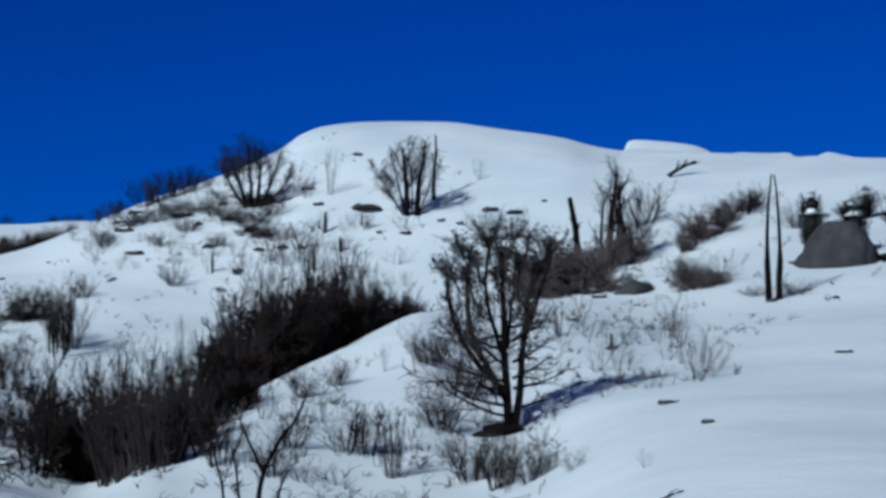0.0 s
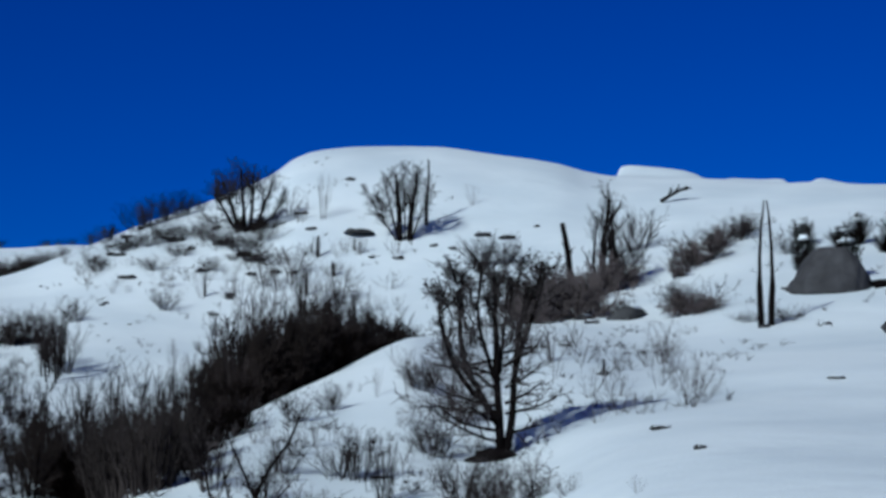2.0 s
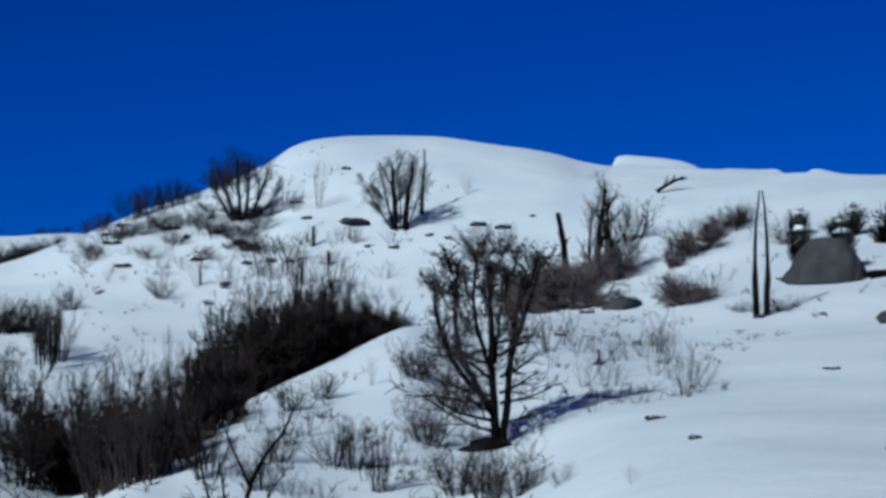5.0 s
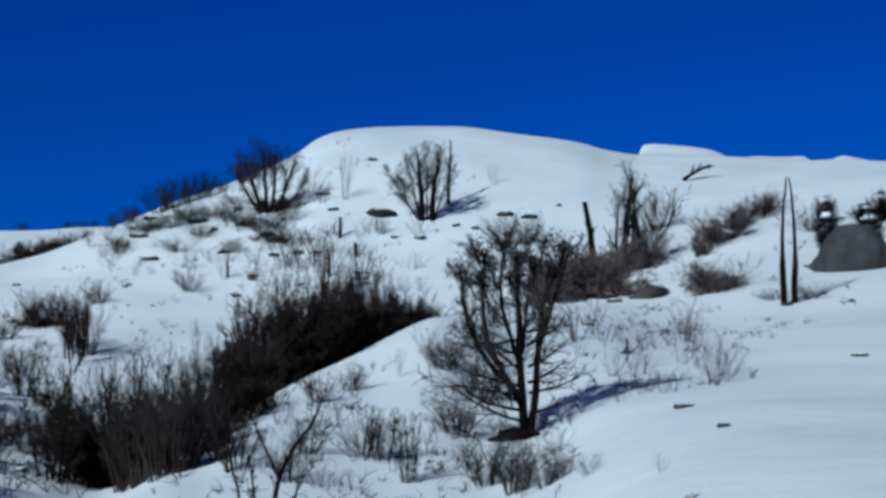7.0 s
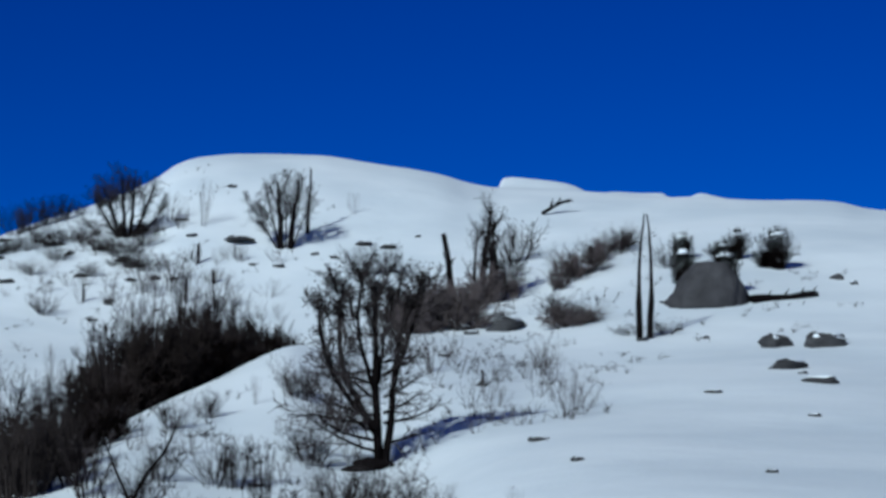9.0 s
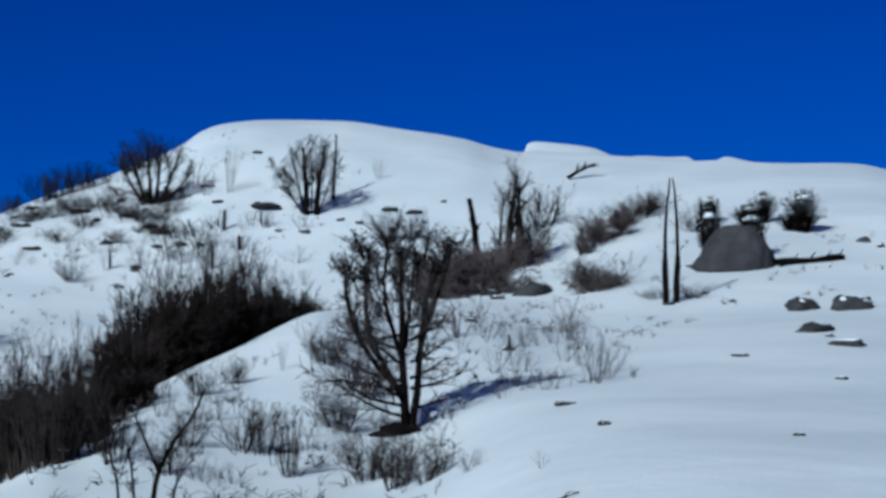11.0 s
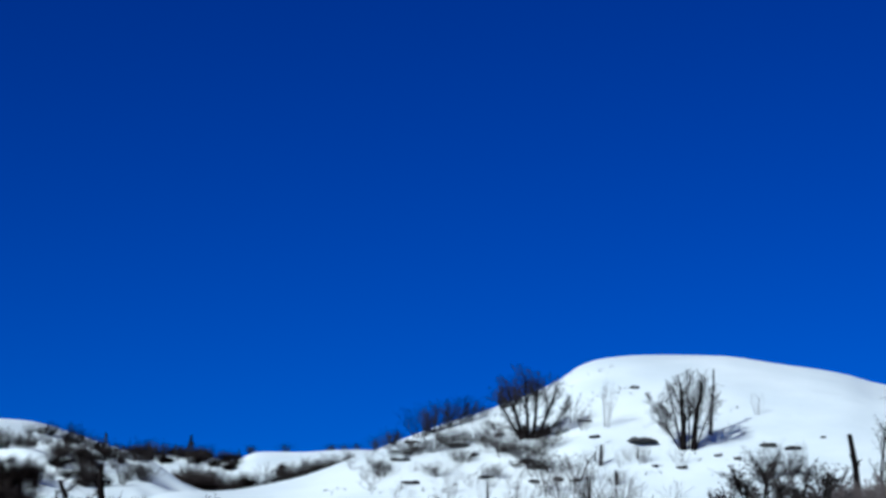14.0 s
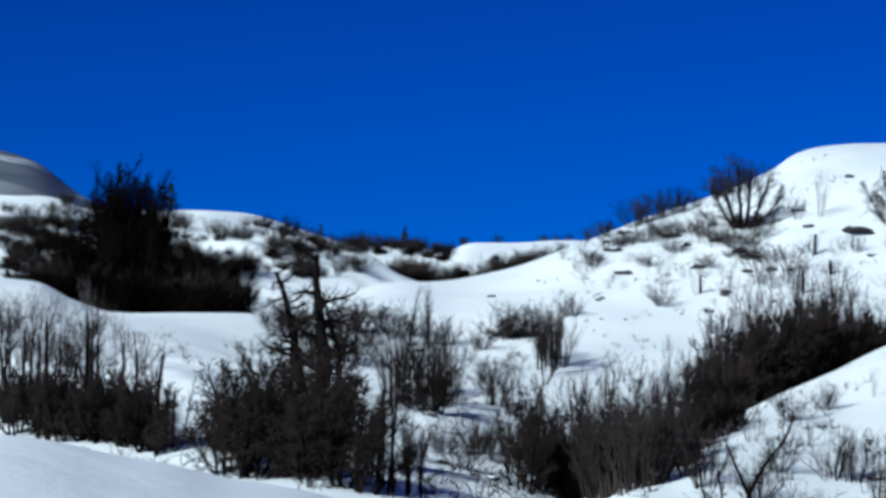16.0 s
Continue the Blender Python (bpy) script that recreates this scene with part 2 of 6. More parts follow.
def snow_ground():
    """Old wind-worked snow; beyond the near hills it lies thin over grey scrub and scree, with distance haze in their
    colour.
    """
    mat = bpy.data.materials.new("snow_ground")
    mat.use_nodes = True
    n, l = mat.node_tree.nodes, mat.node_tree.links
    b = n["Principled BSDF"]
    b.inputs["Roughness"].default_value, b.inputs["Specular IOR Level"].default_value = 0.55, 0.25
    geo = n.new("ShaderNodeNewGeometry")
    drift, crust, grain = (n.new("ShaderNodeTexNoise") for _ in range(3))
    for node, size, detail in ((drift, 0.12, 5), (crust, 0.5, 7), (grain, 9.0, 4)):
        node.inputs["Scale"].default_value, node.inputs["Detail"].default_value = size, detail
        l.new(geo.outputs["Position"], node.inputs["Vector"])
    mix = n.new("ShaderNodeMix")
    mix.data_type = "RGBA"
    mix.inputs[6].default_value, mix.inputs[7].default_value = (0.70, 0.725, 0.75, 1), (0.83, 0.84, 0.85, 1)
    sharp = n.new("ShaderNodeMapRange")
    sharp.inputs["From Min"].default_value, sharp.inputs["From Max"].default_value = 0.35, 0.62
    l.new(drift.outputs["Fac"], sharp.inputs["Value"])
    l.new(sharp.outputs[0], mix.inputs["Factor"])
    # bare scree and scrub on the far mountain
    dist = n.new("ShaderNodeVectorMath")
    dist.operation = "LENGTH"
    l.new(geo.outputs["Position"], dist.inputs[0])
    far = n.new("ShaderNodeMapRange")
    far.inputs["From Min"].default_value, far.inputs["From Max"].default_value = 480, 620
    l.new(dist.outputs["Value"], far.inputs["Value"])
    scree = n.new("ShaderNodeTexNoise")
    scree.inputs["Scale"].default_value, scree.inputs["Detail"].default_value = 0.02, 9
    l.new(geo.outputs["Position"], scree.inputs["Vector"])
    bare = n.new("ShaderNodeMapRange")
    bare.inputs["From Min"].default_value, bare.inputs["From Max"].default_value = -0.1, 0.45
    l.new(scree.outputs["Fac"], bare.inputs["Value"])
    both = n.new("ShaderNodeMath")
    both.operation = "MULTIPLY"
    l.new(far.outputs[0], both.inputs[0])
    l.new(bare.outputs[0], both.inputs[1])
    cover = n.new("ShaderNodeMix")
    cover.data_type = "RGBA"
    # ledges: level bands of bare rock and of drifted snow; their blue-grey includes painted haze
    ledge, flat = n.new("ShaderNodeTexNoise"), n.new("ShaderNodeMapping")
    flat.inputs["Scale"].default_value = (0.010, 0.010, 0.16)
    ledge.inputs["Scale"].default_value, ledge.inputs["Detail"].default_value = 1.0, 5
    l.new(geo.outputs["Position"], flat.inputs["Vector"])
    l.new(flat.outputs[0], ledge.inputs["Vector"])
    bands = n.new("ShaderNodeValToRGB")
    for place, shade in ((0.38, (0.03, 0.038, 0.055, 1)), (0.47, (0.10, 0.115, 0.14, 1)), (0.60, (0.15, 0.165, 0.185, 1)), (0.66, (0.62, 0.64, 0.66, 1))):
        stop = bands.color_ramp.elements.new(place)
        stop.color = shade
    bands.color_ramp.elements.remove(bands.color_ramp.elements[0])
    bands.color_ramp.elements.remove(bands.color_ramp.elements[-1])
    l.new(ledge.outputs["Fac"], bands.inputs["Fac"])
    l.new(bands.outputs[0], cover.inputs[7])
    l.new(both.outputs[0], cover.inputs["Factor"])
    l.new(mix.outputs[2], cover.inputs[6])
    l.new(cover.outputs[2], b.inputs["Base Color"])
    first = n.new("ShaderNodeBump")
    first.inputs["Strength"].default_value, first.inputs["Distance"].default_value = 0.2, 0.4
    l.new(crust.outputs["Fac"], first.inputs["Height"])
    second = n.new("ShaderNodeBump")
    second.inputs["Strength"].default_value, second.inputs["Distance"].default_value = 0.25, 0.03
    l.new(grain.outputs["Fac"], second.inputs["Height"])
    l.new(first.outputs[0], second.inputs["Normal"])
    l.new(second.outputs[0], b.inputs["Normal"])
    return mat


SNOW_GROUND = snow_ground()
SNOW = material("fresh_snow", (0.84, 0.85, 0.86), (0.76, 0.78, 0.80), 1.2, 0.6, 0.25, 6, 0.03)
BARK = material("dark_bark", (0.010, 0.008, 0.008), (0.004, 0.003, 0.003), 3.0, 0.95, 0.5, 7, 0.2, 0.0)
TWIG = material("bare_twig", (0.034, 0.026, 0.025), (0.012, 0.009, 0.009), 0.8, 0.9, 0, 8, 0.25, 0.1)
# near-black: the shade inside dense growth is put into this colour
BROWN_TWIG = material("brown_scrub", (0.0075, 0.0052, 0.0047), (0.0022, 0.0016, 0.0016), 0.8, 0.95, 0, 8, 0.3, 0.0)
# young twigs, paler so that the colour carries the light on bush tops
LIT_TIP = material("lit_young_twig", (0.075, 0.057, 0.053), (0.022, 0.016, 0.015), 0.8, 0.9, 0, 8, 0.3, 0.04)
HAZEL = material("hazel_twig", (0.036, 0.0265, 0.0235), (0.007, 0.005, 0.0045), 0.6, 0.9, 0, 6, 0.35, 0.06)
BROWN_ROD = material("brown_rod", (0.050, 0.039, 0.036), (0.010, 0.0075, 0.007), 0.6, 0.9, 0, 7, 0.3, 0.08)
GREY_BROWN = material("grey_brown_twig", (0.085, 0.069, 0.067), (0.026, 0.020, 0.020), 0.8, 0.9, 0, 8, 0.25, 0.08)
RUSSET = material("russet_twig", (0.21, 0.170, 0.165), (0.060, 0.046, 0.046), 0.5, 0.9, 0, 7, 0.25, 0.08)
GREY_TWIG = material("grey_twig", (0.10, 0.082, 0.080), (0.04, 0.033, 0.033), 0.8, 0.85, 0, 8, 0.25)
DEAD_LEAF = material("withered_leaf", (0.026, 0.019, 0.018), (0.010, 0.008, 0.008), 1.5, 0.85, 0, 8, 0.2)
NEEDLE = material("dark_needles", (0.030, 0.034, 0.030), (0.012, 0.014, 0.014), 1.0, 0.8, 0, 6, 0.25)
ROCK = material("weathered_rock", (0.055, 0.052, 0.053), (0.010, 0.009, 0.010), 1.4, 0.85, 0.8, 6, 0.25)
BOULDER = material("grey_boulder_stone", (0.064, 0.059, 0.062), (0.022, 0.020, 0.021), 1.1, 0.85, 0.9, 5, 0.05)

# ---- the ground: one sheet of snow from underfoot to the horizon ----
def build_ground():
    cols = np.concatenate([np.arange(-180, -40, 5), np.arange(-40, -23, 1.0), np.arange(-23, 3.4, 0.1), np.arange(3.4, 9.4, 0.05), np.arange(9.4, 14.5, 0.1), np.arange(14.5, 40, 1.0), np.arange(40, 180, 5)])
    rings = np.concatenate([[3, 6, 9, 12, 16, 20, 24], np.arange(26, 46, 0.7), np.arange(46, 132, 0.5), np.arange(132, 200, 0.6), np.arange(200, 350, 2.0),
                            np.arange(350, 1000, 15), np.arange(1000, 1600, 60), [1900, 2500, 3300, 4200, 4795]])
    b, r = np.meshgrid(cols, rings)
    z = lay(b, r)
    x, y = r * np.sin(np.radians(b)), r * np.cos(np.radians(b))
    verts = np.stack([x, y, z], -1).reshape(-1, 3)
    n, m = len(rings), len(cols)
    i = np.arange(n * m).reshape(n, m)
    j = np.roll(i, -1, axis=1)
    quads = np.stack([i[:-1], j[:-1], j[1:], i[1:]], -1).reshape(-1, 4)
    fan = [(n * m, int(j[0, k]), int(i[0, k])) for k in range(m)]
    mesh = bpy.data.meshes.new("ground")
    mesh.from_pydata(np.vstack([verts, [[0, 0, 0]]]).tolist(), [], [tuple(q[::-1]) for q in quads.tolist()] + [f[::-1] for f in fan])
    mesh.polygons.foreach_set("use_smooth", [True] * len(mesh.polygons))
    mesh.materials.append(SNOW_GROUND)
    mesh.update()
    return tagged(new("ground", mesh), "sunlit old snow over a rolling hillside", "snow", kind="structure")


build_ground()

# ---- makers ----
class Tubes:
    """Collects bent, tapered tubes and small blades into one mesh."""

    def __init__(self):
        self.v, self.f = [], []

    def tube(self, pts, radii, sides=4):
        base = len(self.v)
        for i, (p, r) in enumerate(zip(pts, radii)):
            d = (pts[min(i + 1, len(pts) - 1)] - pts[max(i - 1, 0)]).normalized()
            s = d.orthogonal().normalized()
            c = d.cross(s)
            for k in range(sides):
                a = 2 * math.pi * k / sides
                self.v.append(p + (s * math.cos(a) + c * math.sin(a)) * r)
        for i in range(len(pts) - 1):
            for k in range(sides):
                q = (k + 1) % sides
                self.f.append((base + i * sides + k, base + i * sides + q, base + (i + 1) * sides + q, base + (i + 1) * sides + k))
        self.f.append(tuple(base + (len(pts) - 1) * sides + k for k in range(sides)))

    def leaf(self, p, d, size, rnd):
        s = Vector((rnd.gauss(0, 1), rnd.gauss(0, 1), rnd.gauss(0, 1))).cross(d).normalized()
        base = len(self.v)
        self.v += [p, p + d * size * 0.5 + s * size * 0.32, p + d * size, p + d * size * 0.5 - s * size * 0.32]
        self.f.append((base, base + 1, base + 2, base + 3))

    def mesh(self, name, mat, smooth=True):
        me = bpy.data.meshes.new(name)
        me.from_pydata([tuple(v) for v in self.v], [], self.f)
        if smooth:
            me.polygons.foreach_set("use_smooth", [True] * len(me.polygons))
        me.materials.append(mat)
        return me


def part(name, mesh, parent, label=""):
    ob = new(name, mesh)
    ob.parent = parent
    return tagged(ob, label)


def grow(out, rnd, p, d, length, radius, depth, spec, hand_on=None):
    """One limb and, by spec, its side limbs. out: a Tubes for each depth."""
    n = spec["steps"][depth]
    pts, step, d = [p.copy()], length / n, d.normalized()
    for _ in range(n):
        d = (d + Vector((rnd.gauss(0, 1), rnd.gauss(0, 1), rnd.gauss(0, 1))) * spec["bend"][depth] + Vector((0, 0, spec["lift"][depth]))).normalized()
        pts.append(pts[-1] + d * step)
    thin = spec.get("thin", 0.3)
    radii = [max(radius * (1 - (1 - thin) * i / n), spec.get("least", 0.004)) for i in range(n + 1)]
    out[depth].tube(pts, radii, spec["sides"][depth])
    if spec.get("leaf") and depth == len(spec["kids"]):
        for _ in range(spec["leaves"]):
            q = pts[rnd.randrange(1, len(pts))]
            out[-1].leaf(q, (d + Vector((rnd.gauss(0, .8), rnd.gauss(0, .8), rnd.gauss(0, .8)))).normalized(), spec["leaf"] * rnd.uniform(0.6, 1.3), rnd)
    if depth >= len(spec["kids"]):
        return
    for k in range(spec["kids"][depth]):
        u = spec["from"][depth] + (1 - spec["from"][depth]) * (k + rnd.random()) / spec["kids"][depth]
        i = min(int(u * n), n - 1)
        q = pts[i].lerp(pts[i + 1], u * n - i)
        along_limb = (pts[i + 1] - pts[i]).normalized()
        side = Vector((rnd.gauss(0, 1), rnd.gauss(0, 1), rnd.gauss(0, 0.4)))
        side = (side - along_limb * side.dot(along_limb)).normalized()
        a = radians(rnd.uniform(*spec["angle"][depth]))
        child = (q, along_limb * math.cos(a) + side * math.sin(a), length * rnd.uniform(*spec["ratio"][depth]) * (1.15 - 0.55 * u),
                 radii[i] * spec.get("slim", 0.55), depth + 1, spec)
        if hand_on:
            hand_on(*child)
        else:
            grow(out, rnd, *child)


def joined(tubes):
    rest = Tubes()
    for t in tubes:
        base = len(rest.v)
        rest.v += t.v
        rest.f += [tuple(base + k for k in f) for f in t.f]
    return rest


def woody(name, label, category, stems, spec, seed, bark, twig, group="", leaf=None, limbs=True, more=()):
    """A tree of one or more trunks. stems: start x, start y, lean x, lean y, length, radius and, for a low limb, the height at which it starts.
    With limbs, each side limb is a part with its own spray of twigs; without, the crown is one part."""
    rnd = random.Random(seed)
    thing = tagged(new(name), label, category, group)
    crown, leaves = [], Tubes()
    depth = len(spec["kids"])
    for row, spec in [(row, spec) for row in stems] + [(row, other) for rows, other in more for row in rows]:
        sx, sy, lx, ly, length, radius, *start = row
        own = [Tubes()] + [Tubes() for _ in range(depth)] + [leaves]
        first = []

        def limb(*args):
            first.append(args)

        grow(own, rnd, Vector((sx, sy, start[0] if start else -0.25)), Vector((lx, ly, 1)), length, radius, 0, spec, limb)
        part("low_limb" if start else "trunk", own[0].mesh("trunk", bark), thing)
        for args in first:
            if limbs:
                own = [Tubes() for _ in range(depth + 1)] + [leaves]
                grow(own, rnd, *args)
                wood = part("limb", own[1].mesh("limb", bark), thing)
                tagged(part("spray", joined(own[2:-1]).mesh("spray", twig), wood), kind="stuff")
            else:
                grow(own, rnd, *args)
        if not limbs:
            crown += own[1:-1]
    if crown:
        part("crown", joined(crown).mesh("crown", twig), thing)
    if leaves.v:
        tagged(part("withered_foliage", leaves.mesh("withered_foliage", leaf or DEAD_LEAF, False), thing, "withered brown leaves"), kind="stuff")
    return thing


def clump(name, label, category, seed, count, spread, spec, bark, twig, height=2.0, splay=0.45, radius=0.018, group="", single=4, low=0.6, dome=0.0, tips=None):
    """A bush: a few shoots as parts of their own and the tangle of the rest."""
    rnd = random.Random(seed)
    thing = tagged(new(name), label, category, group)
    out = [Tubes() for _ in range(len(spec["kids"]) + 2)]
    for k in range(count):
        a, q = rnd.uniform(0, 2 * math.pi), math.sqrt(rnd.random())
        sx, sy = math.cos(a) * q * spread, math.sin(a) * q * spread
        lean = splay * q * rnd.uniform(0.5, 1.3)
        own = [Tubes() for _ in range(len(spec["kids"]) + 2)] if k < single else out
        grow(own, rnd, Vector((sx, sy, -0.25)), Vector((math.cos(a) * lean + rnd.gauss(0, 0.1), math.sin(a) * lean + rnd.gauss(0, 0.1), 1)),
             (height + 0.25) * (1.0 if k < single else rnd.uniform(low, 1.0)) * (1 - dome * q * q), radius * rnd.uniform(0.7, 1.4), 0, spec)
        if k < single:
            part("shoot", joined(own).mesh("shoot", bark), thing)
    # by height: painted sunlit tone on the upper fine twigs, shade-dark colour below
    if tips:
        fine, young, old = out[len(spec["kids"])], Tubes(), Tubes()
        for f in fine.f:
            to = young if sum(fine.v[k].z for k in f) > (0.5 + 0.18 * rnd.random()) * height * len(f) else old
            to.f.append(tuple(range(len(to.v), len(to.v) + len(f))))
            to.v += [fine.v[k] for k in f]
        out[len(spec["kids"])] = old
        tagged(part("brush_tip", young.mesh("brush_tip", tips), thing, "young twigs with a sunlit greyish brown put into their colour"), kind="stuff")
    if count > single:
        tagged(part("brush", joined(out).mesh("brush", twig), thing), kind="stuff")
    return thing


def set_down(ob, x, y, turn=0.0, wide=1.0, high=1.0, sink=0.0, lean=0.0):
    """Stands a thing that was built at the origin on the ground."""
    ob.matrix_basis = Matrix.Translation((x, y, ground_z(x, y) - sink)) @ pose(0, 0, 0, 0, lean, turn) @ Matrix.Diagonal((wide, wide, high, 1))
    return ob


PROTO = {}


def scatter(key, make, rows, size=2.0, sink=0.0, label="", group=""):
    """Things of one kind on the ground. rows: x, y, height, width over height. make(variant) builds one of three forms, size metres high, at the origin."""
    rnd = random.Random(key)
    for k, (x, y, h, w) in enumerate(rows):
        v = rnd.randrange(3)
        turn, high, wide = rnd.uniform(0, 360), h / size, h * w / size
        first = PROTO.get((key, v))
        if first is None:
            ob = PROTO[(key, v)] = set_down(make(v), x, y, turn, wide, high, sink)
        else:
            s = first.scale
            m = Matrix.Translation((x, y, ground_z(x, y) - sink)) @ pose(0, 0, 0, 0, 0, turn) @ Matrix.Diagonal((wide / s[0], wide / s[1], high / s[2], 1))
            ob = copy_thing(first, m)
        if label:
            tagged(ob, label)
        if group:
            tagged(ob, group=group)


def lump(seed, sx, sy, sz, rough=0.25, detail=3, flat=-0.35, power=1.0):
    """A worn stone shape: a ball pushed about by noise and cut flat below."""
    bm = bmesh.new()
    bmesh.ops.create_icosphere(bm, subdivisions=detail, radius=1.0)
    for v in bm.verts:
        d = v.co.normalized()
        k = 1 + rough * noise.noise(d * 1.3 + Vector((seed * 7.1, seed, 0))) + rough * 0.5 * noise.noise(d * 3.1 + Vector((0, seed * 3.3, 5))) \
            + rough * 0.22 * noise.noise(d * 7.0 + Vector((2, 0, seed)))
        c = d * k
        c.z = max(c.z, flat)
        if power != 1.0:
            c.x, c.y = math.copysign(abs(c.x) ** power, c.x), math.copysign(abs(c.y) ** power, c.y)
        v.co = Vector((c.x * sx, c.y * sy, c.z * sz))
    return bm


def to_mesh(name, bm, mat):
    me = bpy.data.meshes.new(name)
    bm.to_mesh(me)
    bm.free()
    me.polygons.foreach_set("use_smooth", [True] * len(me.polygons))
    me.materials.append(mat)
    return me


def snow_rock(v):
    """A dark stone half sunk in the snow, with a cap of snow on it; one metre high and about two wide."""
    thing = tagged(new("rock"), "dark weathered rock showing through the snow", "rock", "rocks in the snow")
    part("stone", to_mesh("stone", lump(v + 11, 1.0, 0.7, 0.75, 0.35), ROCK), thing)
    cap = lump(v + 11, 0.84, 0.56, 0.62, 0.35)
    for w in cap.verts:
        w.co = Vector((w.co.x - 0.05, w.co.y + 0.05, max(w.co.z, 0.05) * 0.72 + 0.30))
    part("snow_cap", to_mesh("snow_cap", cap, SNOW), thing, "white snow cap")
    return thing

# ---- kinds of plants ----
FAN = dict(steps=(7, 5, 3, 2), bend=(0.07, 0.13, 0.2, 0.2), lift=(0.05, 0.10, 0.08, 0.05), sides=(6, 4, 3, 3), kids=(9, 6, 3), **{"from": (0.3, 0.2, 0.2)},
           angle=((22, 55), (25, 60), (25, 65)), ratio=((0.28, 0.48), (0.35, 0.6), (0.4, 0.7)), thin=0.3, slim=0.5, least=0.007)
SHOOT = dict(steps=(5, 3, 2), bend=(0.09, 0.16, 0.2), lift=(0.04, 0.08, 0.05), sides=(4, 3, 3), kids=(6, 3), **{"from": (0.25, 0.2)},
             angle=((18, 50), (20, 60)), ratio=((0.25, 0.5), (0.3, 0.6)), thin=0.35, slim=0.6, least=0.006)
DENSE = dict(SHOOT, kids=(8, 4), least=0.009)
SPARSE = dict(SHOOT, kids=(4, 2), least=0.007)


WHIP = dict(steps=(5, 3, 2), bend=(0.09, 0.13, 0.18), lift=(0.03, 0.05, 0.05), sides=(4, 3, 3), kids=(9, 4), **{"from": (0.12, 0.15)},
            angle=((14, 52), (15, 55)), ratio=((0.25, 0.5), (0.3, 0.6)), thin=0.25, slim=0.5, least=0.0065)


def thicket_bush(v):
    return clump("thicket_bush", "dense dark brown leafless bush in a snowy gully", "bush", 100 + v, 46, 0.45, WHIP, BARK, BROWN_TWIG, 2.0, 0.75, 0.022, "bushes in the gully", 3, 0.5, 0.45, LIT_TIP)


def broad_bush(v):
    """A wide bush on a narrow foot: a few crooked stems carry a rounded tangle."""
    spec = dict(FAN, kids=(12, 7, 4), bend=(0.10, 0.14, 0.18, 0.2), lift=(0.02, 0.03, 0.04, 0.05), angle=((20, 70), (25, 65), (25, 65)), ratio=((0.28, 0.5), (0.35, 0.6), (0.4, 0.7)), least=0.007, **{"from": (0.25, 0.1, 0.15)})
    rnd = random.Random(150 + v)
    stems = [(rnd.uniform(-0.25, 0.25), rnd.uniform(-0.25, 0.25), rnd.gauss(0, 0.45), rnd.gauss(0, 0.45), 1.75 * rnd.uniform(0.75, 1.05), 0.05) for _ in range(6)]
    return woody("broad_bush", "broad dark brown leafless bush below the snow field", "bush", stems, spec, 160 + v, BARK, HAZEL, "dark bushes in the hollow", limbs=False)


def brown_tangle(v):
    """A dense low bush whose fine twigs run together into a soft brownish grey mass."""
    spec = dict(FAN, kids=(14, 8, 4), bend=(0.12, 0.16, 0.2, 0.2), lift=(0.0, 0.02, 0.03, 0.04), angle=((25, 75), (25, 65), (25, 65)), ratio=((0.3, 0.5), (0.35, 0.6), (0.4, 0.7)), least=0.006, **{"from": (0.15, 0.1, 0.15)})
    rnd = random.Random(170 + v)
    stems = [(rnd.uniform(-0.4, 0.4), rnd.uniform(-0.3, 0.3), rnd.gauss(0, 0.6), rnd.gauss(0, 0.5), 1.6 * rnd.uniform(0.7, 1.05), 0.04) for _ in range(8)]
    return woody("tangled_bush", "dense brownish grey leafless bush half buried in snow", "bush", stems, spec, 180 + v, BARK, RUSSET, "tangled bushes", limbs=False)


def snag(v):
    """A short broken stem with a stub or two; one metre high."""
    rnd = random.Random(190 + v)
    thing = tagged(new("snag"), "short dark broken stem standing in the snow", "stump", "broken stems")
    t = Tubes()
    t.tube([Vector((0, 0, -0.2)), Vector((rnd.gauss(0, 0.02), 0, 0.5)), Vector((rnd.gauss(0, 0.05), 0, 1.0))], [0.10, 0.085, 0.06], 7)
    part("stem", t.mesh("stem", BARK), thing)
    for z in (0.55, 0.8):
        stub = Tubes()
        a = rnd.uniform(0, 6.28)
        stub.tube([Vector((0, 0, z)), Vector((0.16 * math.cos(a), 0.16 * math.sin(a), z + 0.1)), Vector((0.3 * math.cos(a), 0.3 * math.sin(a), z + 0.24))], [0.03, 0.02, 0.01], 4)
        part("stub", stub.mesh("stub", BARK), thing)
    return thing


def stem_bush(v):
    """Tall brown rods from one root, with little fine growth, so that they are told apart."""
    return clump("rod_bush", "tall brown leafless rods at the end of the gully", "bush", 220 + v, 34, 0.5, dict(SHOOT, kids=(5, 3), angle=((10, 35), (15, 50)), least=0.007), BROWN_ROD, BROWN_ROD, 2.0, 0.45, 0.026, "brown rod bushes", 6, 0.55, 0.2)


def grey_bush(v):
    return clump("bare_bush", "grey leafless bush with upright shoots in the snow", "bush", 200 + v, 24, 0.4, SHOOT, BARK, TWIG, 2.0, 0.5, 0.022, "bare bushes", 5)


def thin_shrub(v):
    return clump("thin_shrub", "thin leafless shrub poking out of the snow", "shrub", 300 + v, 8, 0.3, dict(SPARSE, least=0.006), GREY_TWIG, GREY_TWIG, 2.0, 0.6, 0.02, "thin shrubs", 8)


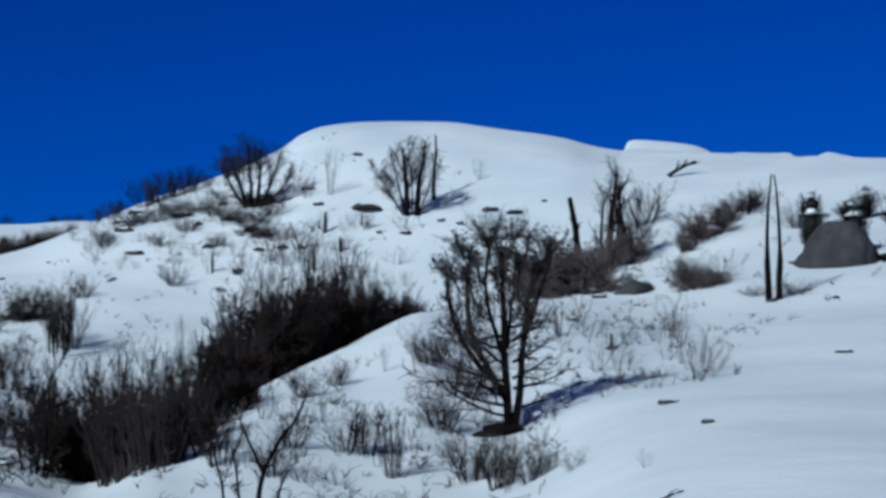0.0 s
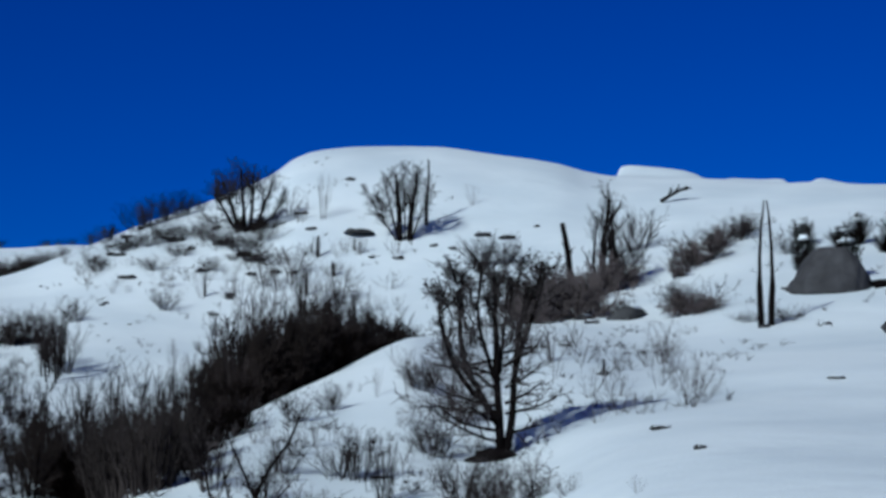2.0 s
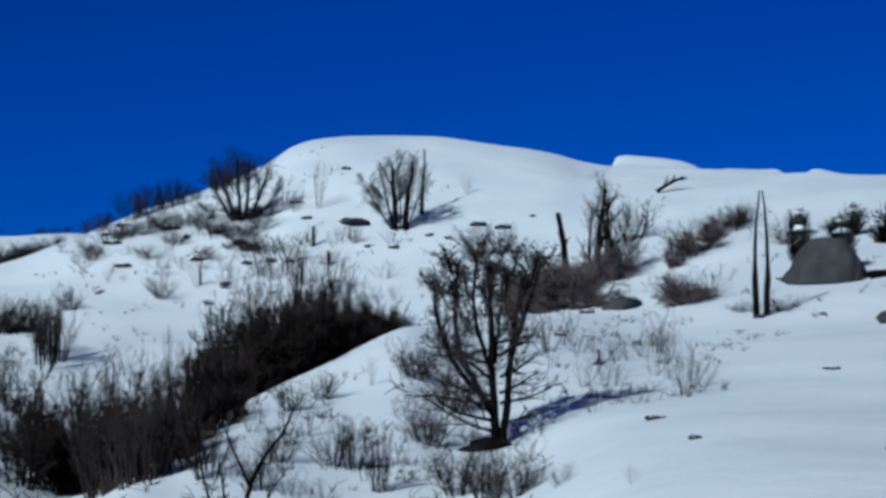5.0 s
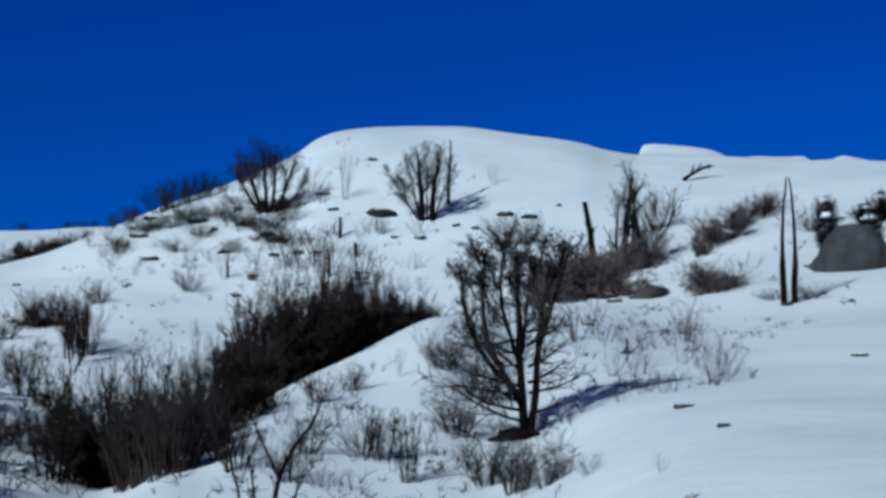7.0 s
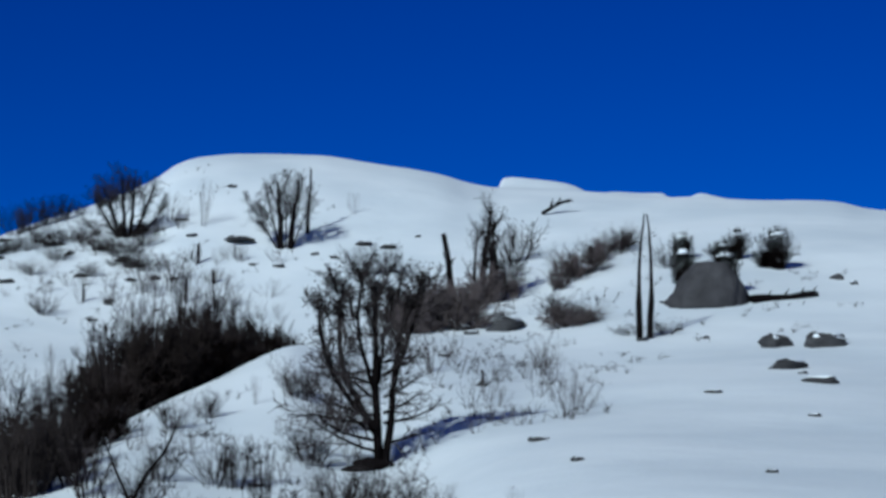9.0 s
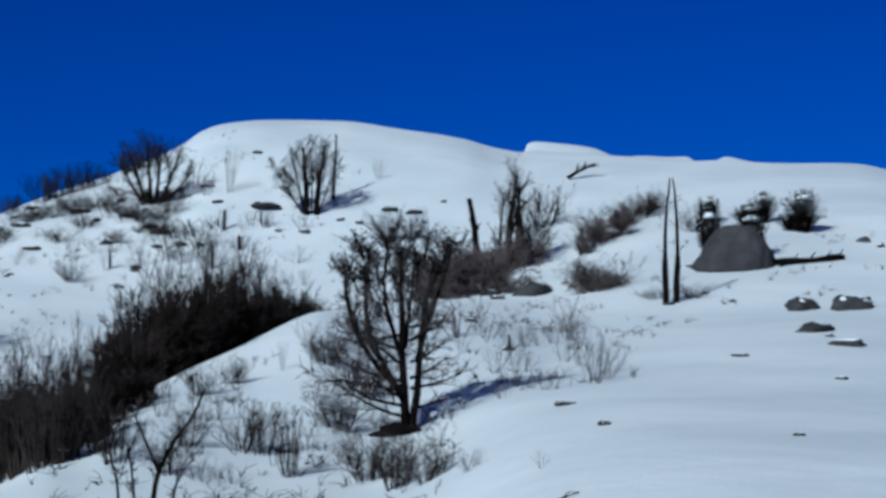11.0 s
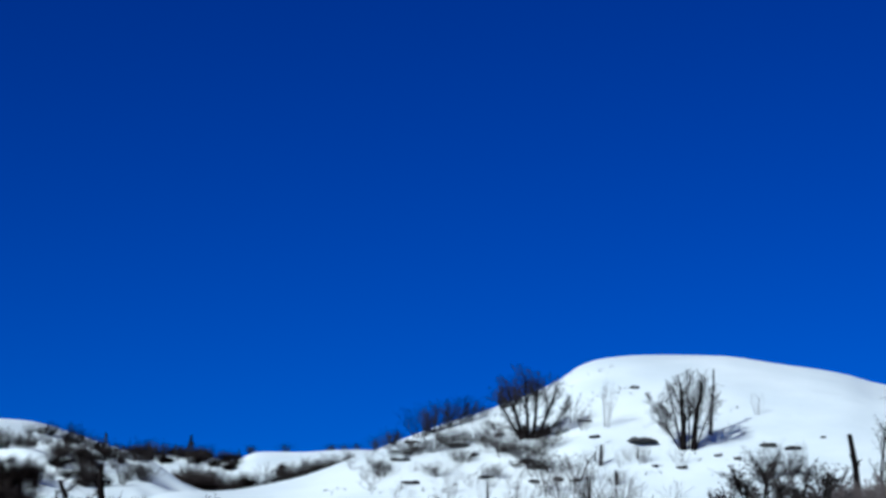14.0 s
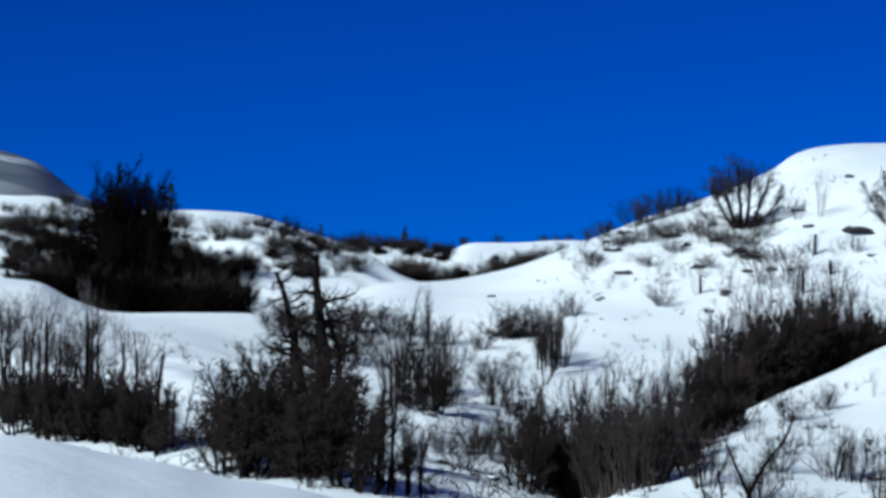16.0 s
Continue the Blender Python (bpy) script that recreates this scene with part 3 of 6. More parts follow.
def round_shrub(v):
    return clump("round_shrub", "low round leafless shrub on the open snow slope", "shrub", 400 + v, 30, 0.25, SHOOT, BARK, TWIG, 2.0, 1.1, 0.016, "round shrubs")


def slim_tree(v):
    rnd = random.Random(500 + v)
    stems = [(rnd.uniform(-0.2, 0.2), rnd.uniform(-0.2, 0.2), rnd.uniform(-0.15, 0.15), rnd.uniform(-0.15, 0.15), 6 * rnd.uniform(0.8, 1.0), 0.17) for _ in range(1 + v)]
    return woody("bare_tree", "slender leafless tree with dark trunk", "tree", stems, FAN, 510 + v, BARK, TWIG, "bare trees", limbs=False)


def pole_tree(v):
    """A bare tree with one or two plain dark trunks and a thin, narrow crown."""
    rnd = random.Random(520 + v)
    stems = [(rnd.uniform(-0.5, 0.5), rnd.uniform(-0.3, 0.3), rnd.uniform(-0.12, 0.12), rnd.uniform(-0.1, 0.1), 6 * rnd.uniform(0.85, 1.0), 0.27) for _ in range(1 + v % 2)]
    spec = dict(FAN, kids=(9, 4, 2), bend=(0.05, 0.15, 0.2, 0.2), slim=0.3, thin=0.4, **{"from": (0.35, 0.2, 0.2)})
    return woody("bare_tree", "leafless tree with a plain dark trunk beside the field", "tree", stems, spec, 530 + v, BARK, TWIG, "trees beside the field", limbs=False)


def wood_tree(v):
    rnd = random.Random(600 + v)
    stems = [(rnd.uniform(-0.4, 0.4), rnd.uniform(-0.4, 0.4), rnd.uniform(-0.2, 0.2), rnd.uniform(-0.2, 0.2), 6 * rnd.uniform(0.8, 1.0), 0.12) for _ in range(4)]
    spec = dict(FAN, kids=(14, 8, 4), angle=((18, 48), (20, 55), (25, 65)), least=0.012, **{"from": (0.08, 0.15, 0.2)})
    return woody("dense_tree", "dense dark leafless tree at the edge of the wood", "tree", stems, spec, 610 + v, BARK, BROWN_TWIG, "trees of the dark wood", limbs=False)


def skyline_tree(v):
    rnd = random.Random(700 + v)
    thing = tagged(new("spruce"), "small dark spruce on the far skyline", "spruce", "spruces on the skyline")
    trunk = Tubes()
    trunk.tube([Vector((0, 0, -0.3)), Vector((0, 0, 3)), Vector((0, 0, 5.9))], [0.12, 0.08, 0.02], 5)
    part("trunk", trunk.mesh("trunk", BARK), thing)
    boughs = Tubes()
    for k in range(90):
        u = rnd.random()
        z, a, reach = 0.5 + 5.2 * u, rnd.uniform(0, 6.283), (1 - u) * 1.25 * rnd.uniform(0.6, 1.1) + 0.12
        d = Vector((math.cos(a), math.sin(a), -0.25))
        p = Vector((0, 0, z))
        for s in range(9):
            q = p + d * reach * (s + 1) / 9
            boughs.leaf(q, (d + Vector((rnd.gauss(0, .7), rnd.gauss(0, .7), rnd.gauss(0, .5)))).normalized(), 0.38, rnd)
    part("boughs", boughs.mesh("boughs", NEEDLE, False), thing)
    return thing

# ---- the trees, boulder and shrubs that stand apart ----
def eased(points, n):
    """A smooth line of n steps through a few (x, y, z) places."""
    p = np.array(points, float)
    t = np.linspace(0, 1, len(p))
    q = np.linspace(0, 1, n + 1)
    return [Vector(v) for v in np.stack([along(np.stack([t, p[:, k]], -1), q) for k in range(3)], -1)]


def beech():
    """The large tree on the spur: two dark trunks, upright forks beside them, level low limbs, and dark tufts of withered leaves along the top."""
    rnd = random.Random(31)
    thing = tagged(new("beech_tree"), "leafless beech with several dark trunks on a snowy spur", "tree")
    spec = dict(FAN, steps=(10, 6, 4, 2), kids=(12, 9, 4), bend=(0.03, 0.14, 0.2, 0.2), lift=(0.01, 0.10, 0.05, 0.05), angle=((28, 72), (25, 65), (25, 65)),
                ratio=((0.18, 0.34), (0.38, 0.65), (0.4, 0.7)), leaf=0.06, leaves=1, least=0.0085, **{"from": (0.45, 0.12, 0.2)})
    level = dict(spec, leaf=0, least=0.010, kids=(9, 7, 4), bend=(0.03, 0.13, 0.2, 0.2), lift=(0.0, 0.015, 0.03, 0.04), **{"from": (0.25, 0.12, 0.2)})
    leaves = Tubes()

    def limb(p, d, length, radius, kind, name="limb"):
        own = [Tubes() for _ in range(4)] + [leaves]
        grow(own, rnd, p, Vector(d), length, radius, 1, kind)
        wood = part(name, own[1].mesh(name, BARK), thing)
        tagged(part("spray", joined(own[2:-1]).mesh("spray", GREY_BROWN), wood), kind="stuff")

    # trunks and forks: places along each, thickness at foot and top, side limbs, where they begin, their length
    stems = (
        (((0, 0, -0.3), (-0.08, 0, 1.5), (-0.12, 0.03, 3.4), (-0.14, 0.05, 5.2)), 0.155, 0.065, 10, 0.45, 1.2),
        (((0.10, 0.03, -0.3), (0.34, 0.05, 1.5), (0.50, 0.1, 3.2), (0.85, 0.15, 4.9)), 0.14, 0.055, 10, 0.45, 1.2),
        (((-0.06, 0.05, 0.9), (-0.62, 0.15, 1.9), (-1.02, 0.2, 2.8), (-1.16, 0.2, 4.0), (-1.05, 0.2, 5.3)), 0.115, 0.06, 12, 0.3, 1.25),
        (((-0.08, -0.05, 1.1), (-1.05, -0.1, 2.2), (-1.58, -0.1, 3.3), (-1.8, -0.1, 4.8)), 0.095, 0.045, 13, 0.3, 1.2),
        (((-0.06, 0, 1.9), (-0.42, -0.15, 3.0), (-0.62, -0.2, 4.2), (-0.5, -0.2, 5.5)), 0.085, 0.035, 9, 0.3, 1.05),
        (((0.30, 0, 2.1), (0.70, -0.1, 3.3), (1.15, -0.15, 4.6), (1.3, -0.1, 5.3)), 0.075, 0.03, 10, 0.3, 1.0),
        (((-0.05, 0.1, 2.4), (0.12, 0.3, 3.6), (0.3, 0.4, 5.3)), 0.07, 0.03, 7, 0.3, 1.0),
    )
    for points, foot, top, count, start, reach in stems:
        line = eased(points, 14)
        tube = Tubes()
        tube.tube([v + Vector((rnd.gauss(0, 0.012), rnd.gauss(0, 0.012), 0)) for v in line], [foot + (top - foot) * (i / 14) ** 0.8 for i in range(15)], 7)
        part("trunk" if foot > 0.12 else "fork", tube.mesh("trunk", BARK), thing)
        for k in range(count):
            u = start + (1 - start) * (k + rnd.random()) / count
            i = min(int(u * 14), 13)
            up = (line[i + 1] - line[i]).normalized()
            side = Vector((rnd.gauss(0, 1), rnd.gauss(0, 0.8), 0)).normalized()
            lean = radians(rnd.uniform(22, 62))
            limb(line[i], up * math.cos(lean) + side * math.sin(lean), reach * rnd.uniform(0.7, 1.15) * (1.25 - 0.55 * u), 0.026, spec)
    # low limbs that stand out level or droop: height, reach to the side, depth, length
    for z, x, y, length in ((0.45, -1, 0.1, 2.6), (0.75, -1, -0.35, 2.3), (1.2, -1, 0.3, 2.7), (1.45, -1, -0.5, 2.2), (1.9, -1, 0.15, 2.1), (2.3, -1, -0.3, 1.8), (2.75, -1, 0.3, 1.6), (1.0, -0.7, -0.9, 1.7),
                            (0.7, 1, -0.3, 1.2), (1.25, 1, 0.2, 1.7), (1.55, 1, -0.35, 1.3), (2.0, 1, 0.3, 1.3), (2.6, 1, -0.2, 1.2), (3.0, 0.9, 0.4, 1.2)):
        limb(Vector((0.12 if x > 0 else -0.05, 0, z)), (x, y, 0.16 if z < 1.6 else 0.3), length, 0.066, level, "low_limb")
    # tufts that keep their withered leaves
    for x, z, size in ((-1.40, 5.5, 0.30), (-0.58, 5.7, 0.34), (-0.2, 5.25, 0.28), (0.7, 5.75, 0.32), (1.28, 5.45, 0.26), (-0.92, 5.1, 0.26), (0.4, 5.05, 0.26), (-1.75, 4.85, 0.26), (0.98, 4.85, 0.24), (-1.25, 4.55, 0.2), (-0.35, 4.6, 0.2)):
        root = Vector((x * 0.75, 0, z - 0.9))
        own = Tubes()
        heart = Vector((x, rnd.gauss(0, 0.25), z))
        own.tube([root, root.lerp(heart, 0.55) + Vector((rnd.gauss(0, 0.05), 0, 0)), heart], [0.03, 0.022, 0.012], 5)
        wood = part("limb", own.mesh("limb", BARK), thing)
        fine = Tubes()
        for _ in range(40):
            d = Vector((rnd.gauss(0, 1.2), rnd.gauss(0, 1), rnd.gauss(0.1, 0.8)))
            q = heart + d * size * 0.55 + Vector((0, 0, -0.25 * size * rnd.random()))
            d = (d + Vector((rnd.gauss(0, 0.8), rnd.gauss(0, 0.8), rnd.gauss(0.3, 0.5)))).normalized()
            fine.tube([heart.lerp(root, rnd.uniform(0.1, 0.7)), q, q + d * size * rnd.uniform(0.3, 0.8)], [0.010, 0.008, 0.005], 3)
            for _ in range(4):
                leaves.leaf(q + d * size * rnd.uniform(-0.2, 0.6) + Vector((rnd.gauss(0, .06), rnd.gauss(0, .06), rnd.gauss(0, .05))), Vector((rnd.gauss(0, 1), rnd.gauss(0, 1), rnd.gauss(-0.3, 0.6))).normalized(), rnd.uniform(0.06, 0.11), rnd)
        tagged(part("spray", fine.mesh("spray", BARK), wood), kind="stuff")
    tagged(part("withered_foliage", leaves.mesh("withered_foliage", DEAD_LEAF, False), thing, "withered brown leaves"), kind="stuff")
    foot = lump(2.2, 0.75, 0.5, 0.24, 0.5, 3)
    for v in foot.verts:
        v.co.x -= 0.2
    part("root_flare", to_mesh("root_flare", foot, BARK), thing, "dark roots and bare earth")
    return thing


set_down(beech(), 1.84, 71.68)

summit = dict(FAN, bend=(0.045, 0.13, 0.2, 0.2), kids=(11, 8, 4), angle=((14, 42), (20, 55), (25, 65)), least=0.008, slim=0.36)
set_down(woody("bare_tree", "many-stemmed leafless tree spread like a fan below the summit", "tree",
               ((-0.26, 0, -0.05, 0, 4.7, 0.20), (0.26, 0.05, 0.0, 0.05, 4.8, 0.20), (-0.35, 0, -0.42, 0.1, 3.9, 0.06), (-0.3, 0.1, -0.7, 0, 2.9, 0.05), (0.3, 0.1, 0.2, 0.1, 3.9, 0.06), (-0.3, 0.2, -0.22, 0.3, 4.3, 0.08), (0, 0.1, -0.02, -0.1, 4.4, 0.06)),
               summit, 41, BARK, TWIG), -1.68, 142.39, wide=1.05, high=0.86)
set_down(woody("bare_tree", "single thin leafless trunk below the summit", "tree", ((0, 0, 0, 0, 4, 0.13),), dict(FAN, kids=(7, 3, 2), ratio=((0.12, 0.22), (0.3, 0.5), (0.4, 0.7))), 42, BARK, TWIG), -0.46, 145.2)
set_down(woody("bare_tree", "low spreading leafless tree on the shoulder of the hill", "tree",
               ((-0.3, 0, -0.8, 0, 2.9, 0.117), (-0.2, 0.1, -0.45, 0.1, 3.4, 0.143), (0, 0, -0.1, 0, 3.9, 0.143), (0.15, 0, 0.25, 0.1, 3.8, 0.143), (0.3, 0, 0.6, 0, 3.5, 0.13), (0.35, 0.1, 1, 0.1, 3, 0.091)),
               summit, 43, BARK, TWIG), -10.96, 144.69)
set_down(woody("bare_tree", "leaning bare pole of a young tree", "tree", ((0, 0, -0.08, 0, 4.1, 0.2),), dict(FAN, kids=(8, 3, 2), ratio=((0.10, 0.2), (0.3, 0.5), (0.4, 0.7)), thin=0.6), 44, BARK, TWIG), 6.88, 122.91)
set_down(woody("bare_tree", "leafless tree of slender upright stems among brown bushes", "tree",
               ((0, 0, 0.02, 0, 5.2, 0.21), (0.35, 0, 0.06, 0, 4.4, 0.16), (-0.3, 0.2, -0.06, 0.1, 4.2, 0.10), (0.7, 0.1, 0.14, 0, 3.9, 0.12)), dict(FAN, kids=(12, 6, 3), angle=((15, 45), (20, 55), (25, 65)), **{"from": (0.15, 0.2, 0.2)}), 45, BARK, TWIG), 8.27, 123.72)
set_down(woody("bare_tree", "dark leafless tree with level limbs at the edge of the field", "tree",
               ((0, 0, 0.02, 0, 5.3, 0.34), (-0.8, 0.1, -0.05, 0, 4.8, 0.26), (0.6, 0.2, 0.1, 0, 4.0, 0.15), (-1.3, 0.2, -0.1, 0, 3.2, 0.1)), dict(FAN, kids=(18, 8, 4), angle=((65, 95), (25, 60), (25, 65)), lift=(0.03, 0.02, 0.05, 0.05), ratio=((0.2, 0.36), (0.35, 0.6), (0.4, 0.7)), **{"from": (0.15, 0.2, 0.2)}), 46, BARK, TWIG), -22.38, 90.88)
def forked_tree():
    """A young bare tree: a crooked trunk that forks wide, with lesser stems from its foot."""
    rnd = random.Random(47)
    thing = tagged(new("bare_tree"), "young leafless tree forking wide above the snow", "tree")
    spec = dict(FAN, kids=(6, 5, 3), lift=(0.05, 0.08, 0.06, 0.05), least=0.007)
    # places along each stem, thickness at foot and top, side limbs and their length
    stems = (
        (((0.00, 0.00, -0.17), (0.02, 0.00, 0.75), (0.15, 0.00, 1.42), (0.49, 0.05, 2.10), (0.86, 0.10, 2.58), (1.10, 0.10, 3.14)), 0.075, 0.02, 7, 0.5),
        (((0.15, 0.00, 1.36), (-0.05, -0.05, 1.85), (-0.27, -0.05, 2.34), (-0.45, -0.10, 2.83)), 0.045, 0.014, 6, 0.42),
        (((-0.39, 0.00, -0.17), (-0.39, 0.10, 0.75), (-0.44, 0.10, 1.36), (-0.54, 0.15, 1.97)), 0.042, 0.016, 5, 0.35),
        (((0.37, 0.00, -0.17), (0.46, 0.00, 0.87), (0.61, 0.00, 1.36), (0.89, 0.05, 1.67)), 0.036, 0.014, 5, 0.32),
        (((-0.73, 0.00, -0.17), (-0.74, 0.20, 0.99), (-0.94, 0.25, 1.85), (-1.00, 0.30, 2.71)), 0.042, 0.014, 6, 0.4),
    )
    for points, foot, top, count, reach in stems:
        line = eased(points, 10)
        tube = Tubes()
        tube.tube(line, [foot + (top - foot) * i / 10 for i in range(11)], 6)
        part("stem", tube.mesh("stem", BARK), thing)
        for k in range(count):
            i = 3 + int(7 * (k + rnd.random()) / count)
            up = (line[min(i + 1, 10)] - line[min(i, 9)]).normalized()
            side = Vector((rnd.gauss(0, 1), rnd.gauss(0, 0.8), 0.2)).normalized()
            own = [Tubes() for _ in range(5)]
            grow(own, rnd, line[min(i, 10)], up + side * rnd.uniform(0.4, 1.1), reach * rnd.uniform(0.6, 1.1), 0.014, 1, spec)
            wood = part("limb", own[1].mesh("limb", BARK), thing)
            tagged(part("spray", joined(own[2:]).mesh("spray", GREY_BROWN), wood), kind="stuff")
    return thing


set_down(forked_tree(), -4.06, 54.25)

# two slender stems that meet at the top
twin = tagged(new("twin_tree"), "two slender dark stems bowed apart and joined at the top", "tree")
rnd = random.Random(48)
for side in (-1, 1):
    stem = Tubes()
    rise = [k / 9 for k in range(10)]
    stem.tube([Vector((side * (0.19 + 0.10 * math.sin(u * 2.6) - 0.18 * u ** 3) + 0.10 * u + rnd.gauss(0, 0.012), 0.02 * side, -0.3 + 5.6 * u)) for u in rise], [0.15 - 0.045 * u if u < 0.4 else 0.10 - 0.07 * u ** 2 for u in rise], 7)
    part("stem", stem.mesh("stem", BARK), twin)
    for u in (0.1, 0.18, 0.42, 0.66, 0.8):
        twig = Tubes()
        grow([twig] * 4, rnd, Vector((side * 0.3, 0, 5.6 * u - 0.2)), Vector((side, rnd.gauss(0, 0.5), 0.7)), rnd.uniform(0.3, 0.6), 0.016, 0, SPARSE)
        part("twig", twig.mesh("twig", TWIG), twin)
set_down(twin, 13.82, 104.79)


def boulder():
    thing = tagged(new("boulder"), "large grey boulder on a snowy shelf", "boulder")
    bm = lump(4.3, 1.92, 1.7, 2.15, 0.16, 5, -0.12, 0.8)
    for v in bm.verts:
        v.co.x = v.co.x * (1.02 - 0.17 * max(v.co.z, 0)) + 0.10 * v.co.z
        v.co.z = min(v.co.z, 1.9 + 0.12 * noise.noise(v.co * 0.9))
        v.co += Vector((1, 1, 0.3)) * 0.05 * noise.noise(Vector((v.co.x * 2.2, v.co.y * 2.2, v.co.z * 0.5)))
    part("stone", to_mesh("stone", bm, BOULDER), thing)
    return thing


set_down(boulder(), 17.97, 114.36, sink=0.1)


def laden_shrub(v):
    """A round shrub bowed by the snow that lies on it; two metres high."""
    thing = clump("snowy_shrub", "dark shrub bowed under clinging snow above the boulder", "shrub", 800 + v, 90, 0.35, dict(DENSE, lift=(-0.12, -0.05, 0.0), ratio=((0.15, 0.3), (0.3, 0.5))), BARK, BROWN_TWIG, 2.0, 0.55, 0.022, "snow-laden shrubs")
    rnd = random.Random(820 + v)
    heads = Tubes()
    for _ in range(7):
        heart = Vector((rnd.gauss(0, 0.4), rnd.gauss(0, 0.4), rnd.uniform(0.9, 1.75)))
        for _ in range(46):
            d = Vector((rnd.gauss(0, 1), rnd.gauss(0, 1), rnd.gauss(0, 0.8))).normalized()
            heads.leaf(heart + d * rnd.uniform(0.08, 0.34), (d + Vector((0, 0, -0.6))).normalized(), rnd.uniform(0.12, 0.2), rnd)
    tagged(part("foliage", heads.mesh("foliage", NEEDLE, False), thing, "dark drooping leaves"), kind="stuff")
    cap = lump(v + 3, 0.75, 0.6, 0.14, 0.6, 3)
    for w in cap.verts:
        w.co += Vector((-0.2, 0.1, 1.55))
    part("snow_load", to_mesh("snow_load", cap, SNOW), thing, "white snow lying on the twigs")
    return thing


scatter("laden", laden_shrub, ((19.42, 131.4, 1.5, 0.6), (21.0, 129.3, 1.1, 0.9), (21.9, 129.2, 1.7, 0.6), (22.7, 125.4, 1.1, 0.9), (23.3, 125.0, 2.2, 0.6), (19.4, 117.1, 2.3, 0.45), (17.3, 117.1, 2.6, 0.35)))


def fallen_branch():
    rnd = random.Random(9)
    thing = tagged(new("fallen_branch"), "dark fallen branch lying on the snow slope", "branch")
    t = Tubes()
    grow([t, t, t, t], rnd, Vector((-0.9, 0, 0.05)), Vector((1, 0, 0.45)), 1.9, 0.17, 0, dict(SHOOT, lift=(0.02, 0.02, 0)))
    part("wood", t.mesh("wood", BARK), thing)
    return thing


set_down(fallen_branch(), 14.6, 150.6)


def stick(x, y, length, turn):
    """A bare stick that lies on the snow, following the ground."""
    thing = tagged(new("stick"), "dark bare stick lying on the smooth snow", "stick", "sticks on the snow")
    t = Tubes()
    pts = []
    for k in range(9):
        d = length * (k / 8 - 0.5)
        px, py = d * math.cos(radians(turn)), d * math.sin(radians(turn)) + 0.04 * math.sin(k * 1.3)
        pts.append(Vector((px, py, ground_z(x + px, y + py) - ground_z(x, y) + 0.03)))
    t.tube(pts, [0.03 - 0.002 * k for k in range(9)], 5)
    part("wood", t.mesh("wood", BARK), thing)
    fork = Tubes()
    fork.tube([pts[5], pts[5] + Vector((0.08, 0.06, 0.09)), pts[5] + Vector((0.2, 0.1, 0.13))], [0.016, 0.012, 0.008], 4)
    part("fork", fork.mesh("fork", BARK), thing)
    thing.location = (x, y, ground_z(x, y))


stick(3.86, 45.03, 1.41, 53)


def fallen_log():
    """A dark crooked log with stubs of branches, half sunk in the snow."""
    rnd = random.Random(19)
    thing = tagged(new("fallen_log"), "dark crooked log lying half sunk in the snow beside the boulder", "log")
    t = Tubes()
    pts = [Vector((x, 0.12 * math.sin(x * 1.7), 0.08 + 0.05 * math.sin(x * 2.3))) for x in np.linspace(0, 3.9, 12)]
    t.tube(pts, [0.25 - 0.08 * i / 11 + 0.02 * rnd.random() for i in range(12)], 8)
    part("trunk", t.mesh("trunk", BARK), thing)
    for x in (0.9, 1.9, 2.8, 3.5):
        stub = Tubes()
        stub.tube([Vector((x, 0, 0.1)), Vector((x + 0.2, -0.1, 0.32)), Vector((x + 0.35, -0.15, 0.5))], [0.06, 0.04, 0.02], 5)
        part("stub", stub.mesh("stub", BARK), thing)
    return thing


log = fallen_log()
x0, y0, x1, y1 = 19.81, 113.69, 24.34, 115.87
tilt = math.degrees(math.atan2(ground_z(x1, y1) - ground_z(x0, y0), math.hypot(x1 - x0, y1 - y0)))
log.matrix_basis = Matrix.Translation((x0, y0, ground_z(x0, y0))) @ pose(0, 0, 0, 0, -tilt, math.degrees(math.atan2(y1 - y0, x1 - x0)))

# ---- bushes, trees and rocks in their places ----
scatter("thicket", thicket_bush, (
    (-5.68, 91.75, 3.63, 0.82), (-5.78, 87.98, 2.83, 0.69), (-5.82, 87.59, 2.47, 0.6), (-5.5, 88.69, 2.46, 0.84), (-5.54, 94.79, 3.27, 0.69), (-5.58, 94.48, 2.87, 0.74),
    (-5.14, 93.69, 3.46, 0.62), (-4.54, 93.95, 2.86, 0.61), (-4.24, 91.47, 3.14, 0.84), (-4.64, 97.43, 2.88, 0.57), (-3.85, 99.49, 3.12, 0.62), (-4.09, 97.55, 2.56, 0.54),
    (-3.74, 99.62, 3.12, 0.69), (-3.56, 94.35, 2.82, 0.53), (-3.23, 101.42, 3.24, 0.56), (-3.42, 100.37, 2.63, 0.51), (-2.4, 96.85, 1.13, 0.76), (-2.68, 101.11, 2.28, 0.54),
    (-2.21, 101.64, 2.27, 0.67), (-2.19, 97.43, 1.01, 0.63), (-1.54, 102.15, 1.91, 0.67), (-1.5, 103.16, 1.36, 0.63),))
